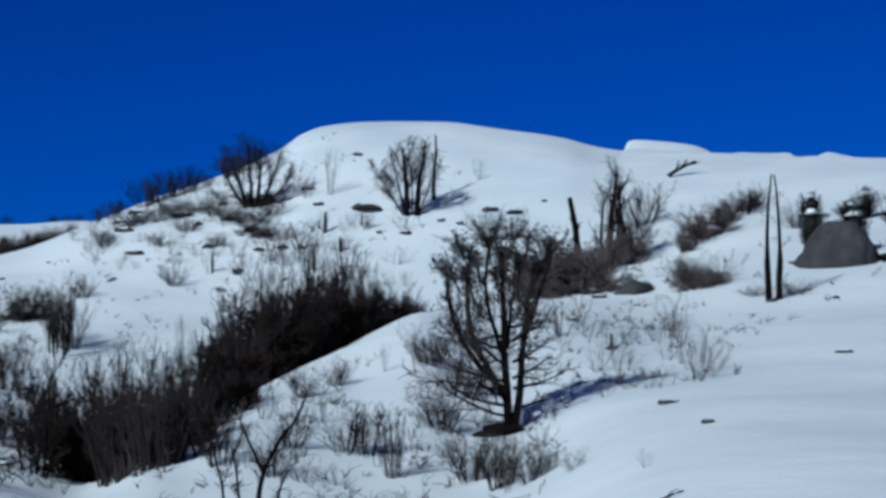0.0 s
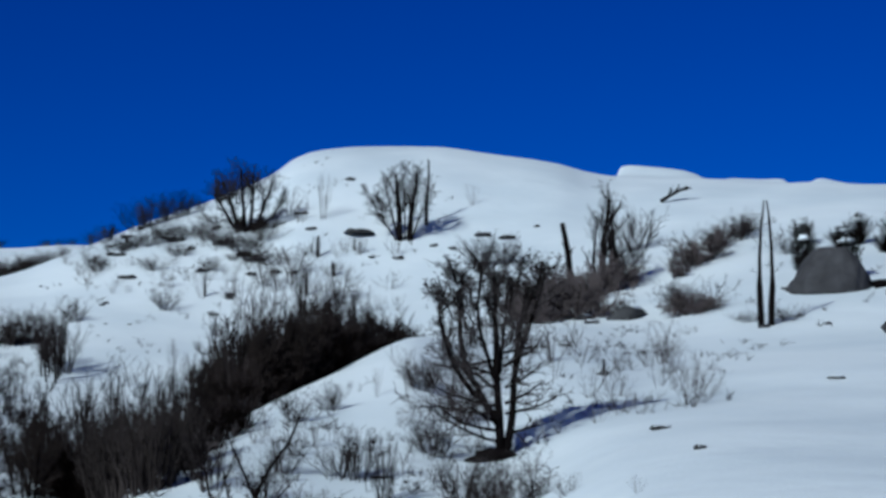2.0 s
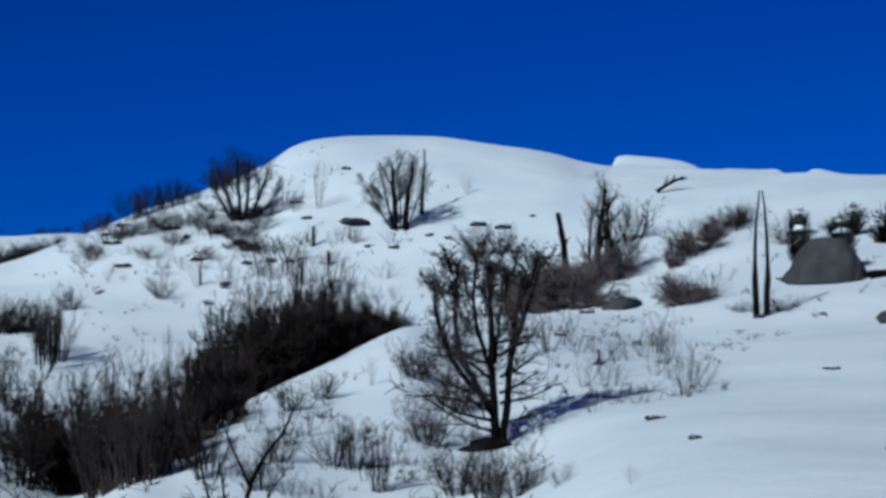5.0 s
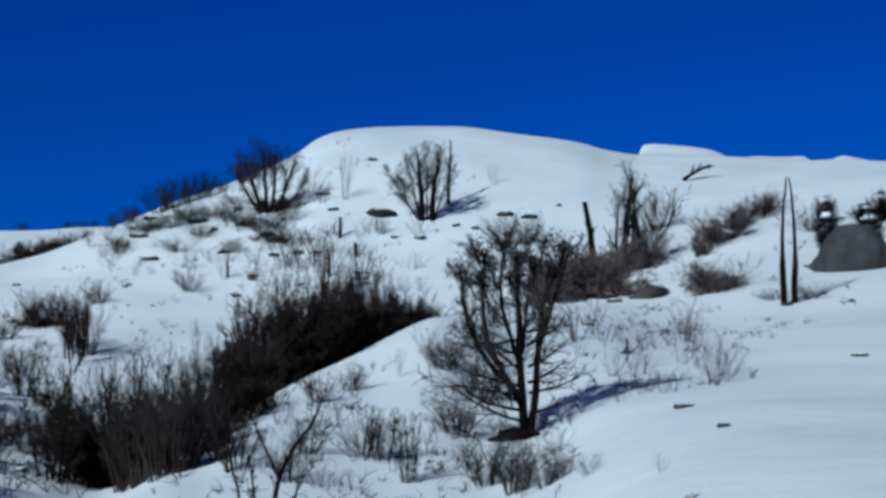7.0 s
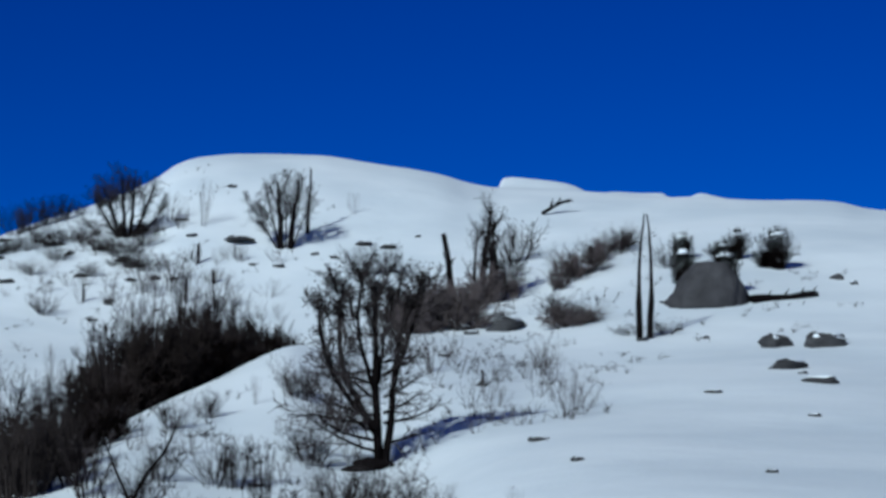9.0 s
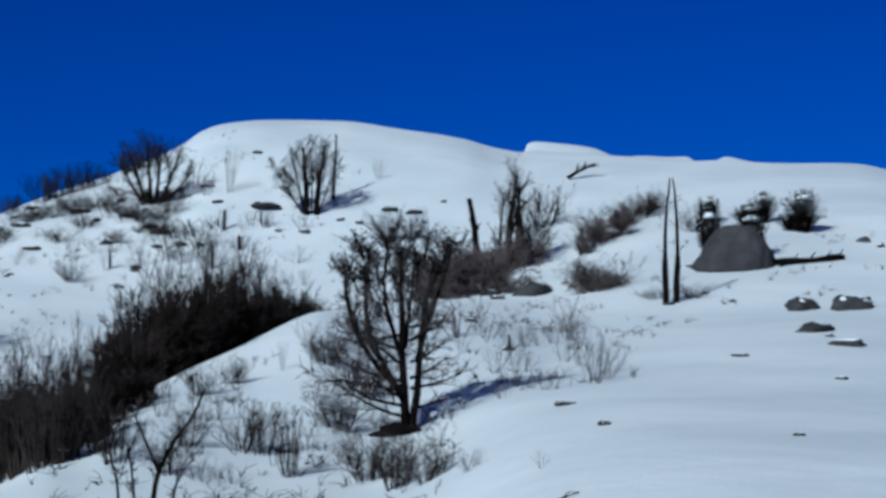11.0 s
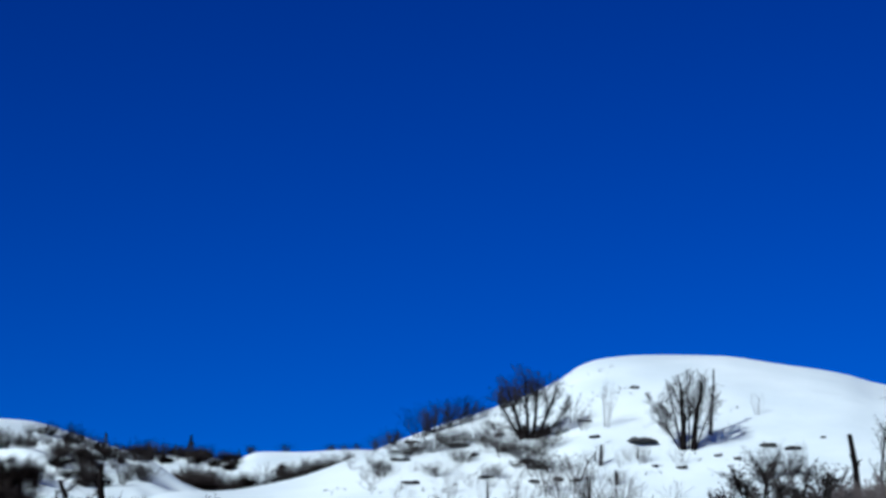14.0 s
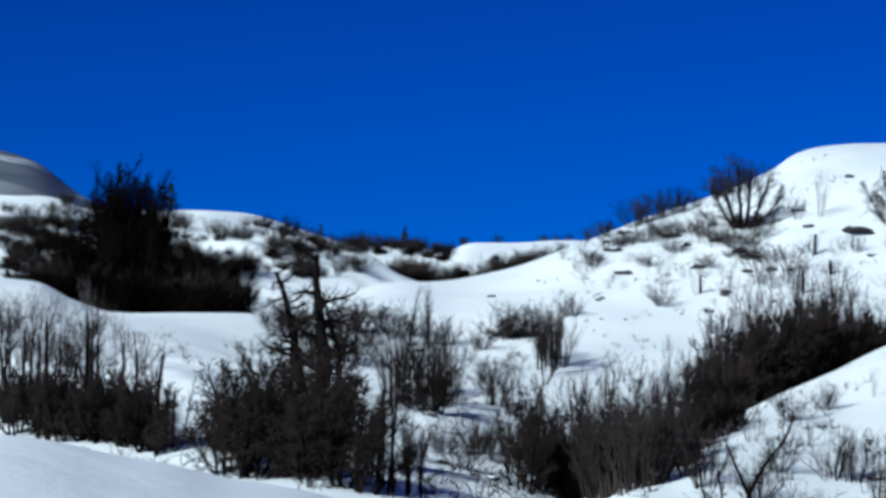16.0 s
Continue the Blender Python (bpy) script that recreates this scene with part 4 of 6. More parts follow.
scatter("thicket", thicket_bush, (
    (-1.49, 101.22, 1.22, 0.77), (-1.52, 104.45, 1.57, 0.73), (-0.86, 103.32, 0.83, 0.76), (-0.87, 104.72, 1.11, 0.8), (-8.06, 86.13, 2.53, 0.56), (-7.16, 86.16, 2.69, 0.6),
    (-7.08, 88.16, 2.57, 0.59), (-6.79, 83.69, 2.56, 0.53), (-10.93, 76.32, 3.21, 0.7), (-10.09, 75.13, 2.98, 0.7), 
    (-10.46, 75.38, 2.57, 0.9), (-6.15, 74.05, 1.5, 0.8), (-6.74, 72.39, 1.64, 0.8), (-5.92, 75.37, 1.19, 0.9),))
scatter("gullybush", broad_bush, (
    (-6.13, 91.03, 2.565, 0.78), (-6.15, 92.52, 3.306, 0.7), (-5.36, 88.7, 3.0875, 0.78), (-5.22, 88.89, 2.185, 0.7), (-4.66, 92.1, 3.0305, 0.7), (-5.04, 88.97, 2.5175, 0.7),
    (-4.46, 97.07, 2.546, 0.7), (-4.39, 95.16, 3.363, 0.7), (-3.66, 99.34, 2.033, 0.7), (-4.01, 94.37, 1.9285, 0.71), (-2.9, 98.7, 2.5175, 0.7), (-2.99, 100.7, 2.375, 0.7),
    (-2.78, 101.3, 2.204, 0.7), (-2.11, 102.73, 1.938, 0.84), (-2.17, 98.38, 1.1685, 0.77), (-1.74, 102.93, 1.387, 0.77), (-1.42, 101.77, 1.1305, 0.7), (-1.07, 104.24, 0.95, 0.73),
    (-8.14, 84.63, 2.7075, 0.7), (-7.55, 85.96, 2.9165, 0.7), (-6.7, 88.66, 3.4675, 0.7), (-6.04, 86.91, 3.0115, 0.7),), size=1.6, label='dark brown leafless bush in a snowy gully', group='bushes in the gully')
scatter("gullytree", slim_tree, (
    (-8.27, 79.95, 3.62, 0.33), (-8.03, 82.87, 2.88, 0.39), (-8.11, 86.93, 3.38, 0.3), (-7.49, 85.45, 2.67, 0.32), (-6.9, 84.71, 3.51, 0.39), (-6.58, 88.1, 2.67, 0.39),
    (-6.07, 90.41, 3.22, 0.42), (-5.83, 89.19, 3.28, 0.39), (-5.34, 96.66, 4.04, 0.39), (-4.64, 92.07, 3, 0.32), (-4.43, 93.68, 2.67, 0.39), (-4.22, 96.27, 3.61, 0.33),
    (-3.3, 98.34, 2.26, 0.44), (-3.07, 98.14, 2.64, 0.45), (-2.71, 99.33, 2.48, 0.45), (-2.32, 101.16, 2.16, 0.32),), size=6.0, label='slender leafless tree rising from the gully bushes', group='trees in the gully')
scatter("rods", stem_bush, (
    (-8.47, 67.57, 2.6, 0.7), (-7.01, 68.74, 2.02, 0.8), (-8.81, 68.44, 2.33, 0.9), (-7.77, 66.04, 2.35, 0.7), (-7.35, 66.9, 2.16, 0.8), (-7.5, 66.28, 2.0, 0.9), (-6.75, 69.4, 1.75, 0.8), (-9.35, 70.1, 2.5, 0.8)))
scatter("tangle", brown_tangle, (
    (6.83, 113.9, 2.4, 1), (5.04, 114.09, 2.3, 1), (5.96, 114.54, 2.6, 0.9), (4.22, 113.02, 2.0, 1),
    (4.53, 117.51, 1.98, 1.00), (5.41, 119.08, 2.28, 1.00), (6.29, 120.44, 1.90, 1.00), (7.15, 121.19, 1.64, 1.00), (8.26, 123.32, 1.95, 1.00), (8.98, 123.67, 1.67, 1.10),
    (3.92, 115.13, 1.55, 1.00), (9.59, 126.04, 1.14, 1.20), (13.24, 128.12, 1.51, 1.10), (14.27, 130.02, 1.47, 1.20), (12.16, 124.61, 1.13, 1.00), (15.42, 134.32, 1.16, 1.30),
    (16.72, 137.39, 1.06, 1.40), (11.46, 111.41, 1.21, 1.50), (11.04, 113.46, 0.92, 1.20), (12.08, 111.95, 0.96, 1.20),), size=1.6)
scatter("haze", thin_shrub, (
    (-9.75, 125.42, 1.47, 0.90), (-9.09, 126.07, 1.71, 0.90), (-8.47, 126.72, 1.77, 0.90), (-8.04, 127.35, 1.72, 0.90), (-7.42, 127.99, 1.67, 0.90), (-6.61, 128.43, 1.74, 0.90),
    (-5.96, 128.46, 1.79, 0.90), (-5.02, 128.70, 1.59, 0.90), (-4.39, 128.93, 1.28, 0.90), (-3.70, 128.95, 1.04, 0.90), (-2.84, 128.77, 0.87, 0.90), (-1.92, 128.19, 0.81, 0.90),
    (-10.24, 122.77, 1.33, 0.90), (-10.54, 119.74, 1.19, 0.90),), label="hazy grey leafless bush above the gully", group="grey bushes above the gully")
scatter("dark", broad_bush, (
    (-11.23, 145.17, 0.85, 1.60), (-10.22, 144.84, 0.85, 1.60), (-10.70, 144.60, 0.65, 2.20),), size=1.6, label="low dark bush at the foot of a bare tree", group="low bushes on the shoulder")
scatter("dark", broad_bush, (
    (-26.57, 69.49, 1.17, 1.10), (-25.43, 68.85, 1.32, 1.10), (-24.90, 68.62, 1.28, 1.10), (-23.71, 67.77, 1.36, 1.10), (-22.89, 67.00, 1.27, 1.10), (-21.26, 64.80, 1.17, 1.10),
    (-20.58, 64.39, 1.00, 1.10),), size=1.6, label="brown leafless bush in a low hedge beside the field", group="hedge beside the field")
scatter("haze", thin_shrub, (
    (-8.51, 146.55, 1.52, 1.20), (-7.76, 144.79, 1.24, 1.30), (-9.29, 145.70, 0.99, 1.60), (-9.36, 134.47, 1.52, 1.20), (-7.72, 134.98, 1.89, 1.10), (-8.43, 134.14, 1.66, 1.00),
    (-6.61, 130.83, 2.06, 0.90), (-5.70, 130.28, 2.20, 0.80), (-5.02, 131.90, 1.78, 0.90), (-9.17, 129.48, 1.75, 0.90), (-10.16, 131.01, 1.33, 1.10), (-4.28, 132.13, 0.89, 1.20),
    (-2.10, 139.78, 0.88, 1.50), (-4.19, 139.94, 0.94, 1.20), (-4.99, 140.11, 0.79, 1.20), (-12.22, 141.27, 1.28, 1.20), (-13.28, 142.38, 1.45, 1.00), (-11.29, 141.75, 1.12, 1.30),
    (-5.63, 136.28, 0.92, 1.00), (-10.84, 132.16, 0.72, 1.40), (-7.51, 136.79, 1.23, 1.20), (-2.51, 133.58, 0.90, 1.40), (-20.21, 120.92, 1.71, 1.30), (-19.32, 121.68, 1.52, 1.10),
    (-20.55, 119.24, 1.50, 1.20), (-17.02, 104.22, 1.43, 1.00), (-13.53, 110.17, 1.25, 1.20),), label="hazy grey leafless shrub on the snowy slope", group="hazy shrubs on the slope")
scatter("haze", thin_shrub, (
    (1.12, 69.39, 0.53, 1.30), (1.80, 68.58, 0.46, 1.40), (2.23, 65.56, 0.53, 1.30), (2.59, 61.95, 0.47, 1.60), (2.86, 57.53, 0.34, 2.00), (1.32, 64.39, 0.72, 1.00),
    (1.48, 60.98, 1.23, 0.40), (0.84, 66.39, 0.51, 1.30), (1.92, 60.57, 0.55, 1.30), (0.45, 64.40, 0.43, 1.30), (0.19, 69.20, 0.47, 1.50), (-0.20, 71.00, 0.42, 1.80),
    (2.58, 66.75, 0.33, 2.00),), label="pale leafless shrub before the beech", group="shrubs before the beech")
scatter("haze", thin_shrub, (
    (-16.36, 132.80, 0.43, 1.53), (-20.10, 143.80, 0.98, 1.09), (-10.23, 137.62, 0.63, 1.35), (-17.11, 134.52, 0.42, 1.11), (-21.44, 145.43, 0.64, 1.71), (-14.88, 141.42, 0.53, 1.79),
    (-19.73, 138.60, 0.59, 1.49), (-14.90, 135.38, 0.64, 1.48), (-5.99, 136.47, 0.45, 0.96), (-5.30, 137.30, 0.48, 1.75), (-11.07, 135.35, 0.85, 1.16), (-14.40, 133.43, 0.44, 1.59),
    (-18.96, 137.09, 0.77, 1.75), (-6.93, 136.82, 0.48, 1.04), (-12.02, 137.07, 0.41, 1.71), (-12.22, 135.45, 0.49, 1.12), (-21.40, 144.22, 0.55, 1.28), (-14.12, 133.86, 0.85, 1.06),
    (-14.52, 140.65, 0.76, 1.78), (-17.04, 135.13, 0.53, 0.91), (-8.29, 138.35, 0.47, 1.29), (-17.03, 138.96, 0.63, 1.28), (-11.22, 139.15, 0.43, 0.98), (-19.09, 139.10, 0.58, 1.63),
    (-12.25, 135.45, 0.91, 0.96), (-46.44, 314.19, 1.35, 1.42), (-8.63, 138.33, 0.92, 0.90), (-7.18, 139.22, 0.87, 0.93), (-4.92, 135.11, 0.91, 1.42), (-17.11, 132.70, 0.60, 0.98),
    (-10.80, 137.38, 0.64, 1.04), (-18.71, 138.14, 0.63, 1.01), (-13.27, 135.15, 0.76, 1.32), (-14.35, 138.66, 0.50, 1.08),), label="small leafless shrub on the open slope", group="small shrubs on the slope")
scatter("round", round_shrub, (
    (-15.24, 144.20, 0.83, 1.91), (-13.20, 143.80, 0.64, 1.63), (-18.81, 139.13, 0.82, 1.70), (-11.94, 142.10, 0.57, 1.73), (-11.24, 139.15, 0.44, 1.81), (-9.28, 138.49, 0.90, 2.18),
    (-17.93, 144.29, 0.74, 2.18), (-15.42, 137.54, 0.86, 1.72), (-12.45, 137.24, 0.82, 1.50), (-10.24, 141.83, 0.64, 2.16), (-10.17, 141.03, 0.59, 1.81), (-10.08, 139.03, 0.91, 1.93),
    (-10.36, 139.42, 0.62, 1.63), (-14.31, 140.27, 0.87, 1.47), (-19.48, 141.87, 0.59, 1.62), (-18.67, 140.16, 0.58, 1.49),))
scatter("haze", thin_shrub, (
    (-16.58, 82.76, 0.57, 1.24), (-15.52, 78.28, 0.61, 1.26), (-19.48, 103.99, 0.38, 1.16), (-20.55, 111.52, 0.85, 1.06), (-22.25, 112.21, 0.98, 1.42), (-15.70, 91.06, 0.35, 1.13),
    (-20.52, 109.29, 0.92, 1.16), (-15.42, 76.87, 0.33, 1.55), (-17.05, 90.20, 0.49, 1.24), (-22.49, 112.37, 0.90, 1.06), (-18.67, 105.77, 0.90, 1.53), (-14.60, 82.52, 0.54, 1.41),
    (-18.24, 90.17, 0.71, 1.04), (-13.50, 79.26, 0.45, 1.16), (-18.30, 96.68, 0.84, 1.17), (-22.61, 109.49, 0.80, 1.59), (-17.35, 92.59, 0.60, 1.42), (-17.34, 87.50, 0.57, 1.34),
    (-21.44, 107.07, 0.58, 1.55), (-17.00, 87.97, 0.46, 0.97),), label="small pale leafless shrub in the snowy hollow", group="small shrubs in the hollow")
scatter("snag", snag, (
    (-6.50, 139.25, 1.13, 0.90), (-5.51, 136.29, 0.74, 1.60), (-6.83, 133.02, 1.26, 0.90), (-12.18, 132.44, 0.90, 0.90), (5.72, 85.61, 0.50, 1.20), (-6.87, 139.83, 0.57, 0.90),
    (-4.52, 140.53, 0.70, 0.80),), size=1.0)
scatter("haze", thin_shrub, (
    (8.26, 90.62, 1.02, 1.20), (8.37, 88.61, 0.90, 1.30), (7.52, 89.08, 0.80, 1.40), (7.49, 74.22, 1.21, 0.80), (7.95, 74.58, 0.67, 1.20), (-0.73, 80.20, 0.83, 1.10),
    (-0.91, 79.59, 0.64, 1.20), (-0.37, 79.80, 0.61, 1.30),), label="pale leafless shrub on the snowy spur", group="pale shrubs on the spur")
scatter("rock", snow_rock, (
    (-20.22, 121.33, 0.39, 4.00), (5.90, 65.94, 0.13, 3.50), (6.69, 113.60, 0.36, 1.80),), size=1.15)
scatter("haze", thin_shrub, (
    (-32.46, 92.04, 1.16, 1.07), (-31.28, 90.34, 0.56, 0.83), (-32.97, 98.21, 1.32, 0.66), (-39.21, 108.53, 1.14, 0.89), (-41.32, 107.10, 0.90, 1.06), (-39.39, 113.99, 1.43, 0.67),
    (-39.79, 112.57, 0.67, 1.04), (-40.33, 107.48, 1.53, 1.04), (-32.50, 87.78, 0.92, 0.94), (-32.99, 88.02, 1.04, 1.08), (-37.78, 111.58, 1.00, 0.68), (-41.59, 109.79, 0.94, 0.90),
    (-36.51, 94.60, 0.84, 0.75), (-35.96, 105.01, 0.90, 0.84), (-40.39, 115.76, 1.63, 0.61), (-31.57, 91.30, 0.56, 0.99), (-36.75, 100.28, 0.61, 0.62), (-33.02, 87.80, 0.67, 0.98),
    (-29.95, 89.10, 0.78, 0.78), (-32.75, 91.52, 0.63, 0.97), (-31.36, 91.37, 0.57, 1.07), (-39.99, 104.83, 1.17, 1.06), (-32.50, 88.42, 0.93, 0.76), (-40.14, 108.62, 0.72, 0.67),
    (-30.90, 88.57, 0.65, 0.62), (-34.93, 104.73, 0.97, 0.72),), label="thin grey leafless shrub at the edge of the field", group="thin shrubs by the field")
scatter("grey", grey_bush, (
    (-14.57, 79.68, 0.72, 1.00), (-14.78, 82.28, 0.49, 1.00), (-12.59, 86.49, 1.16, 1.02), (-23.66, 117.44, 0.98, 1.39), (-25.02, 108.35, 1.29, 1.31), (-15.05, 85.28, 0.70, 1.19), (-13.85, 65.76, 0.71, 1.11), (-15.16, 77.73, 0.83, 1.26), (-15.46, 75.23, 0.95, 1.18), (-15.79, 70.86, 0.94, 1.03), (-15.91, 95.89, 1.03, 0.99), (-27.39, 115.60, 1.04, 1.16), (-22.09, 113.27, 0.62, 0.79)), label="grey leafless bush in the snowy hollow", group="grey bushes in the hollow")
scatter("grey", grey_bush, (
    (-10.91, 80.06, 3.18, 0.6), (-9.94, 80.29, 3.28, 0.6), (-8.84, 79.31, 2.69, 0.6), (-9.61, 95.82, 2.82, 0.6), (-4.56, 95.94, 3.27, 0.66), (-5.54, 94.09, 3.26, 0.55),
    (-3.63, 98.28, 3.68, 0.55), (-5.91, 91.74, 3.44, 0.62), (-7.02, 89.6, 4.02, 0.65), (-4.33, 63.65, 1, 1.2), (-5.79, 64.94, 1.61, 0.8), (-6.34, 66.9, 1.36, 1),
    (-4.13, 67.37, 0.91, 1.3), (-2.63, 67.45, 1.14, 1.1), (-2.1, 67.37, 1.36, 0.8), (-1.37, 64.89, 1.61, 0.5), (-4.3, 75.48, 0.94, 1.3), (-3.37, 77.43, 0.78, 1.3),
    (0.66, 65.1, 1.02, 1.5), (1.53, 62.18, 1.05, 0.8), (1.33, 62.49, 1.55, 0.8), (2.11, 60.86, 0.82, 1.6),))
scatter("grey", grey_bush, (
    (-0.08, 71.7, 0.97, 1.6), (0.61, 77.3, 1.22, 1.5), (-0.26, 80.8, 1, 1.2), 
    (9.65, 125.23, 1.69, 1.2), (11, 136.46, 2.16, 1.2), (-16.8, 112.35, 2.81, 0.7), (-17.65, 113.64, 2.33, 0.6),
    (-20.2, 120.11, 1.64, 1.3), (-19.43, 120.54, 1.37, 1.2), (-25.63, 118.66, 1.64, 1.2), (-24.79, 119.97, 1.1, 1.5), (-23.03, 118.18, 1.35, 1.2), (-27.58, 119.77, 1.38, 2),
    (-27.75, 123.01, 0.85, 2.5), (-20, 99.31, 2.51, 0.8), (-20.75, 98.44, 2.49, 0.7), (-21.16, 97.12, 2.68, 0.7),))
scatter("grey", grey_bush, (
    (-18.45, 94.92, 2.39, 0.7), (-14.69, 81.59, 1.31, 1.2), (-14.09, 75.39, 1.21, 1.2), (-16.99, 97.94, 1.79, 1), (-18.35, 102.98, 1.18, 1.4), (-18.18, 126.2, 1.15, 1.2),
    (-13.76, 79.52, 0.91, 1.3), (-21.08, 116.61, 0.93, 1.6), (-28.09, 119.54, 1.66, 1.4), (-30.41, 117.53, 1.64, 1.4), (-31.57, 118.67, 1.38, 1.4), (-27.01, 108.49, 2.01, 1.2),
    (-26, 109.66, 2.03, 1.2), (-26.56, 116.61, 1.08, 1.2), (-27.92, 116.5, 1.62, 1), (-29.8, 117.89, 1.64, 1), (-31.5, 120.03, 1.4, 1), (-33.32, 88.65, 1.28, 0.9),
    (-31.4, 87.64, 1.26, 0.9), (-35.81, 103.37, 0.98, 1.2), (-38.94, 102.13, 1.11, 1.2),))
scatter("thin", thin_shrub, (
    (-1.85, 78.78, 0.89, 0.4), (-3.16, 76.43, 0.69, 0.8), (-6.55, 139.05, 1.25, 0.5), (-4.23, 139.84, 0.94, 1), (-5.47, 139.29, 0.88, 0.8), (-6.53, 145.35, 2.45, 0.5),
    (2.29, 149.18, 1.17, 0.6), (-6.97, 128.01, 3.17, 0.35), (-12.27, 131.93, 1.49, 0.5), (-10.77, 133.37, 1.2, 0.7), (7.33, 73.03, 1.57, 0.6), (8.7, 95.1, 1.29, 1),
    (5.52, 80.21, 1.08, 0.9), (5.98, 72.65, 0.66, 1.4), (8.22, 76.66, 0.87, 1.2), (4.11, 88.71, 1.4, 0.9), (4.73, 90.98, 1.23, 0.9), (8.17, 91.54, 0.83, 1.3),
    (5.38, 73.5, 0.58, 1.5), (4.82, 79.25, 0.89, 1), (-12.37, 117.65, 0.8, 0.5), (-12.13, 115.36, 0.91, 0.5),))
scatter("thin", thin_shrub, (
    (-18.91, 113.33, 0.78, 0.6), (4.1, 51.44, 0.35, 0.8), (2.93, 58.03, 0.46, 1.6), (2.64, 67.25, 0.61, 1.5), (-7.8, 136.38, 1.54, 1.2), (-9.25, 135.18, 1.37, 1.3),
    (-8.4, 133.74, 0.9, 1.5), (1.3, 79.89, 0.76, 0.97), (-0.18, 73.5, 0.66, 0.99), (1.15, 73.69, 0.39, 0.9), (0.26, 66.9, 0.84, 1.14), (-0.95, 68.39, 0.59, 1.16),
    (1.02, 72.79, 0.66, 1.43), (0.08, 76.6, 0.94, 0.86), (-0.17, 68.2, 0.38, 1.37), (1.04, 76.99, 0.57, 1.32), (1.89, 84.38, 0.76, 1.14), (0.44, 78.4, 0.49, 1.17),
    (1.59, 86.59, 0.6, 1.36), (1.26, 72.09, 0.37, 1.28), (1.58, 63.58, 0.7, 0.74), (1.61, 82.18, 0.86, 1.46),))
scatter("thin", thin_shrub, (
    (1.2, 84.09, 0.63, 1.43), (-0.61, 71.6, 0.61, 0.83), (0.93, 86.6, 0.51, 1), (-0.96, 82.59, 0.81, 1.29), (1.78, 84.58, 0.73, 0.95), (0.74, 75.6, 0.98, 1),
    (-0.86, 69.89, 0.44, 1.21), (0.39, 67.1, 0.65, 1.2), (-0.28, 73, 0.52, 1.3), (0.53, 83, 0.58, 1), (1.27, 82.89, 0.92, 1.22), (2.91, 79.55, 0.4, 0.81),
    (6.4, 87.27, 0.83, 1.13), (4.08, 75.89, 0.35, 1.35), (3.05, 88.85, 0.88, 1.31), (4.16, 89.2, 0.89, 1.3), (8.24, 91.73, 0.74, 1.02), (4, 84.41, 0.67, 1.01),
    (5.17, 88.65, 0.81, 1.28), (7.17, 80.98, 0.75, 1.17), (5.77, 78.89, 0.68, 1.06), (3.43, 91.34, 0.52, 0.74),))
scatter("thin", thin_shrub, (
    (7.54, 79.64, 0.7, 0.7), (4.66, 72.45, 0.58, 1.09), (5.75, 89.72, 0.48, 0.84), (-3.92, 69.79, 0.8, 0.82), (-4.61, 70.95, 0.44, 0.93), (-4.52, 68.15, 0.35, 1.44),
    (-3.57, 63.3, 0.64, 1.24), (-3.11, 63.62, 0.37, 1.23), (-4.11, 66.07, 0.69, 0.83), (-5.21, 75.62, 0.5, 0.76), (-3.41, 63.01, 0.48, 0.95), (-3.51, 71.31, 0.74, 1.27),
    (-5.13, 71.62, 0.71, 1.45), (-2.53, 69.95, 0.85, 0.71), (-5.1, 64.5, 0.52, 0.74), (-2.74, 63.34, 0.56, 0.98), (-5.81, 75.68, 0.88, 1.09), (-1.1, 74.39, 0.5, 0.74),
    (-4.06, 74.49, 0.51, 1.03), (-38.61, 105.56, 0.92, 1.28), (-32.59, 87.21, 1.07, 0.97), (-35.41, 93.09, 0.88, 0.98),))
scatter("thin", thin_shrub, (
    (-27.22, 84, 1.38, 0.75), (-33.24, 86.43, 1.13, 1), (-30.2, 83.83, 1.28, 1.24), (-32.51, 89.05, 1.45, 0.76), (-35.27, 93.25, 0.86, 1.14), (-32.03, 96.74, 0.92, 0.66),
    (-38.5, 104.11, 1.3, 1), (-38.81, 104.95, 1.59, 0.63), (-35.26, 94.64, 1.13, 0.67), (-33.81, 94.53, 1.47, 0.99), (-26.97, 82.82, 1.28, 1),))
scatter("round", round_shrub, (
    (-13.91, 129.35, 1.23, 1.1), (11.5, 111.61, 1.64, 1.4), (11.07, 114.97, 1.04, 1.5), (13.78, 129.17, 1.46, 1.8), (12.62, 126.37, 1.43, 1), (15.15, 133.34, 1.36, 1.2),
    (16.5, 135.7, 1.54, 1), (17.44, 138.2, 1.1, 1.4), (9.96, 131.02, 1.18, 1.5), (2.65, 136.57, 1.84, 1), (3.73, 136.65, 1.69, 1), (-0.44, 80, 0.9, 1.2),
    (14.83, 105.56, 0.72, 1.5), (13.36, 106.26, 0.48, 2.5), (18.19, 128.01, 1.31, 1.2), (-15.15, 145.11, 1.05, 2), (-14.18, 145.11, 0.82, 2), (-16.47, 143.86, 1.14, 1.5),
    (-17.55, 143.53, 0.98, 1.5), (-18.46, 143.11, 0.71, 2), (-13.26, 145.8, 0.82, 2.2), (-11.97, 142.2, 1.12, 1.8),))
scatter("round", round_shrub, (
    (-11.08, 140.97, 0.95, 1.8), (-12.97, 148.03, 0.74, 2.5), (-9.78, 142.77, 0.97, 2),))
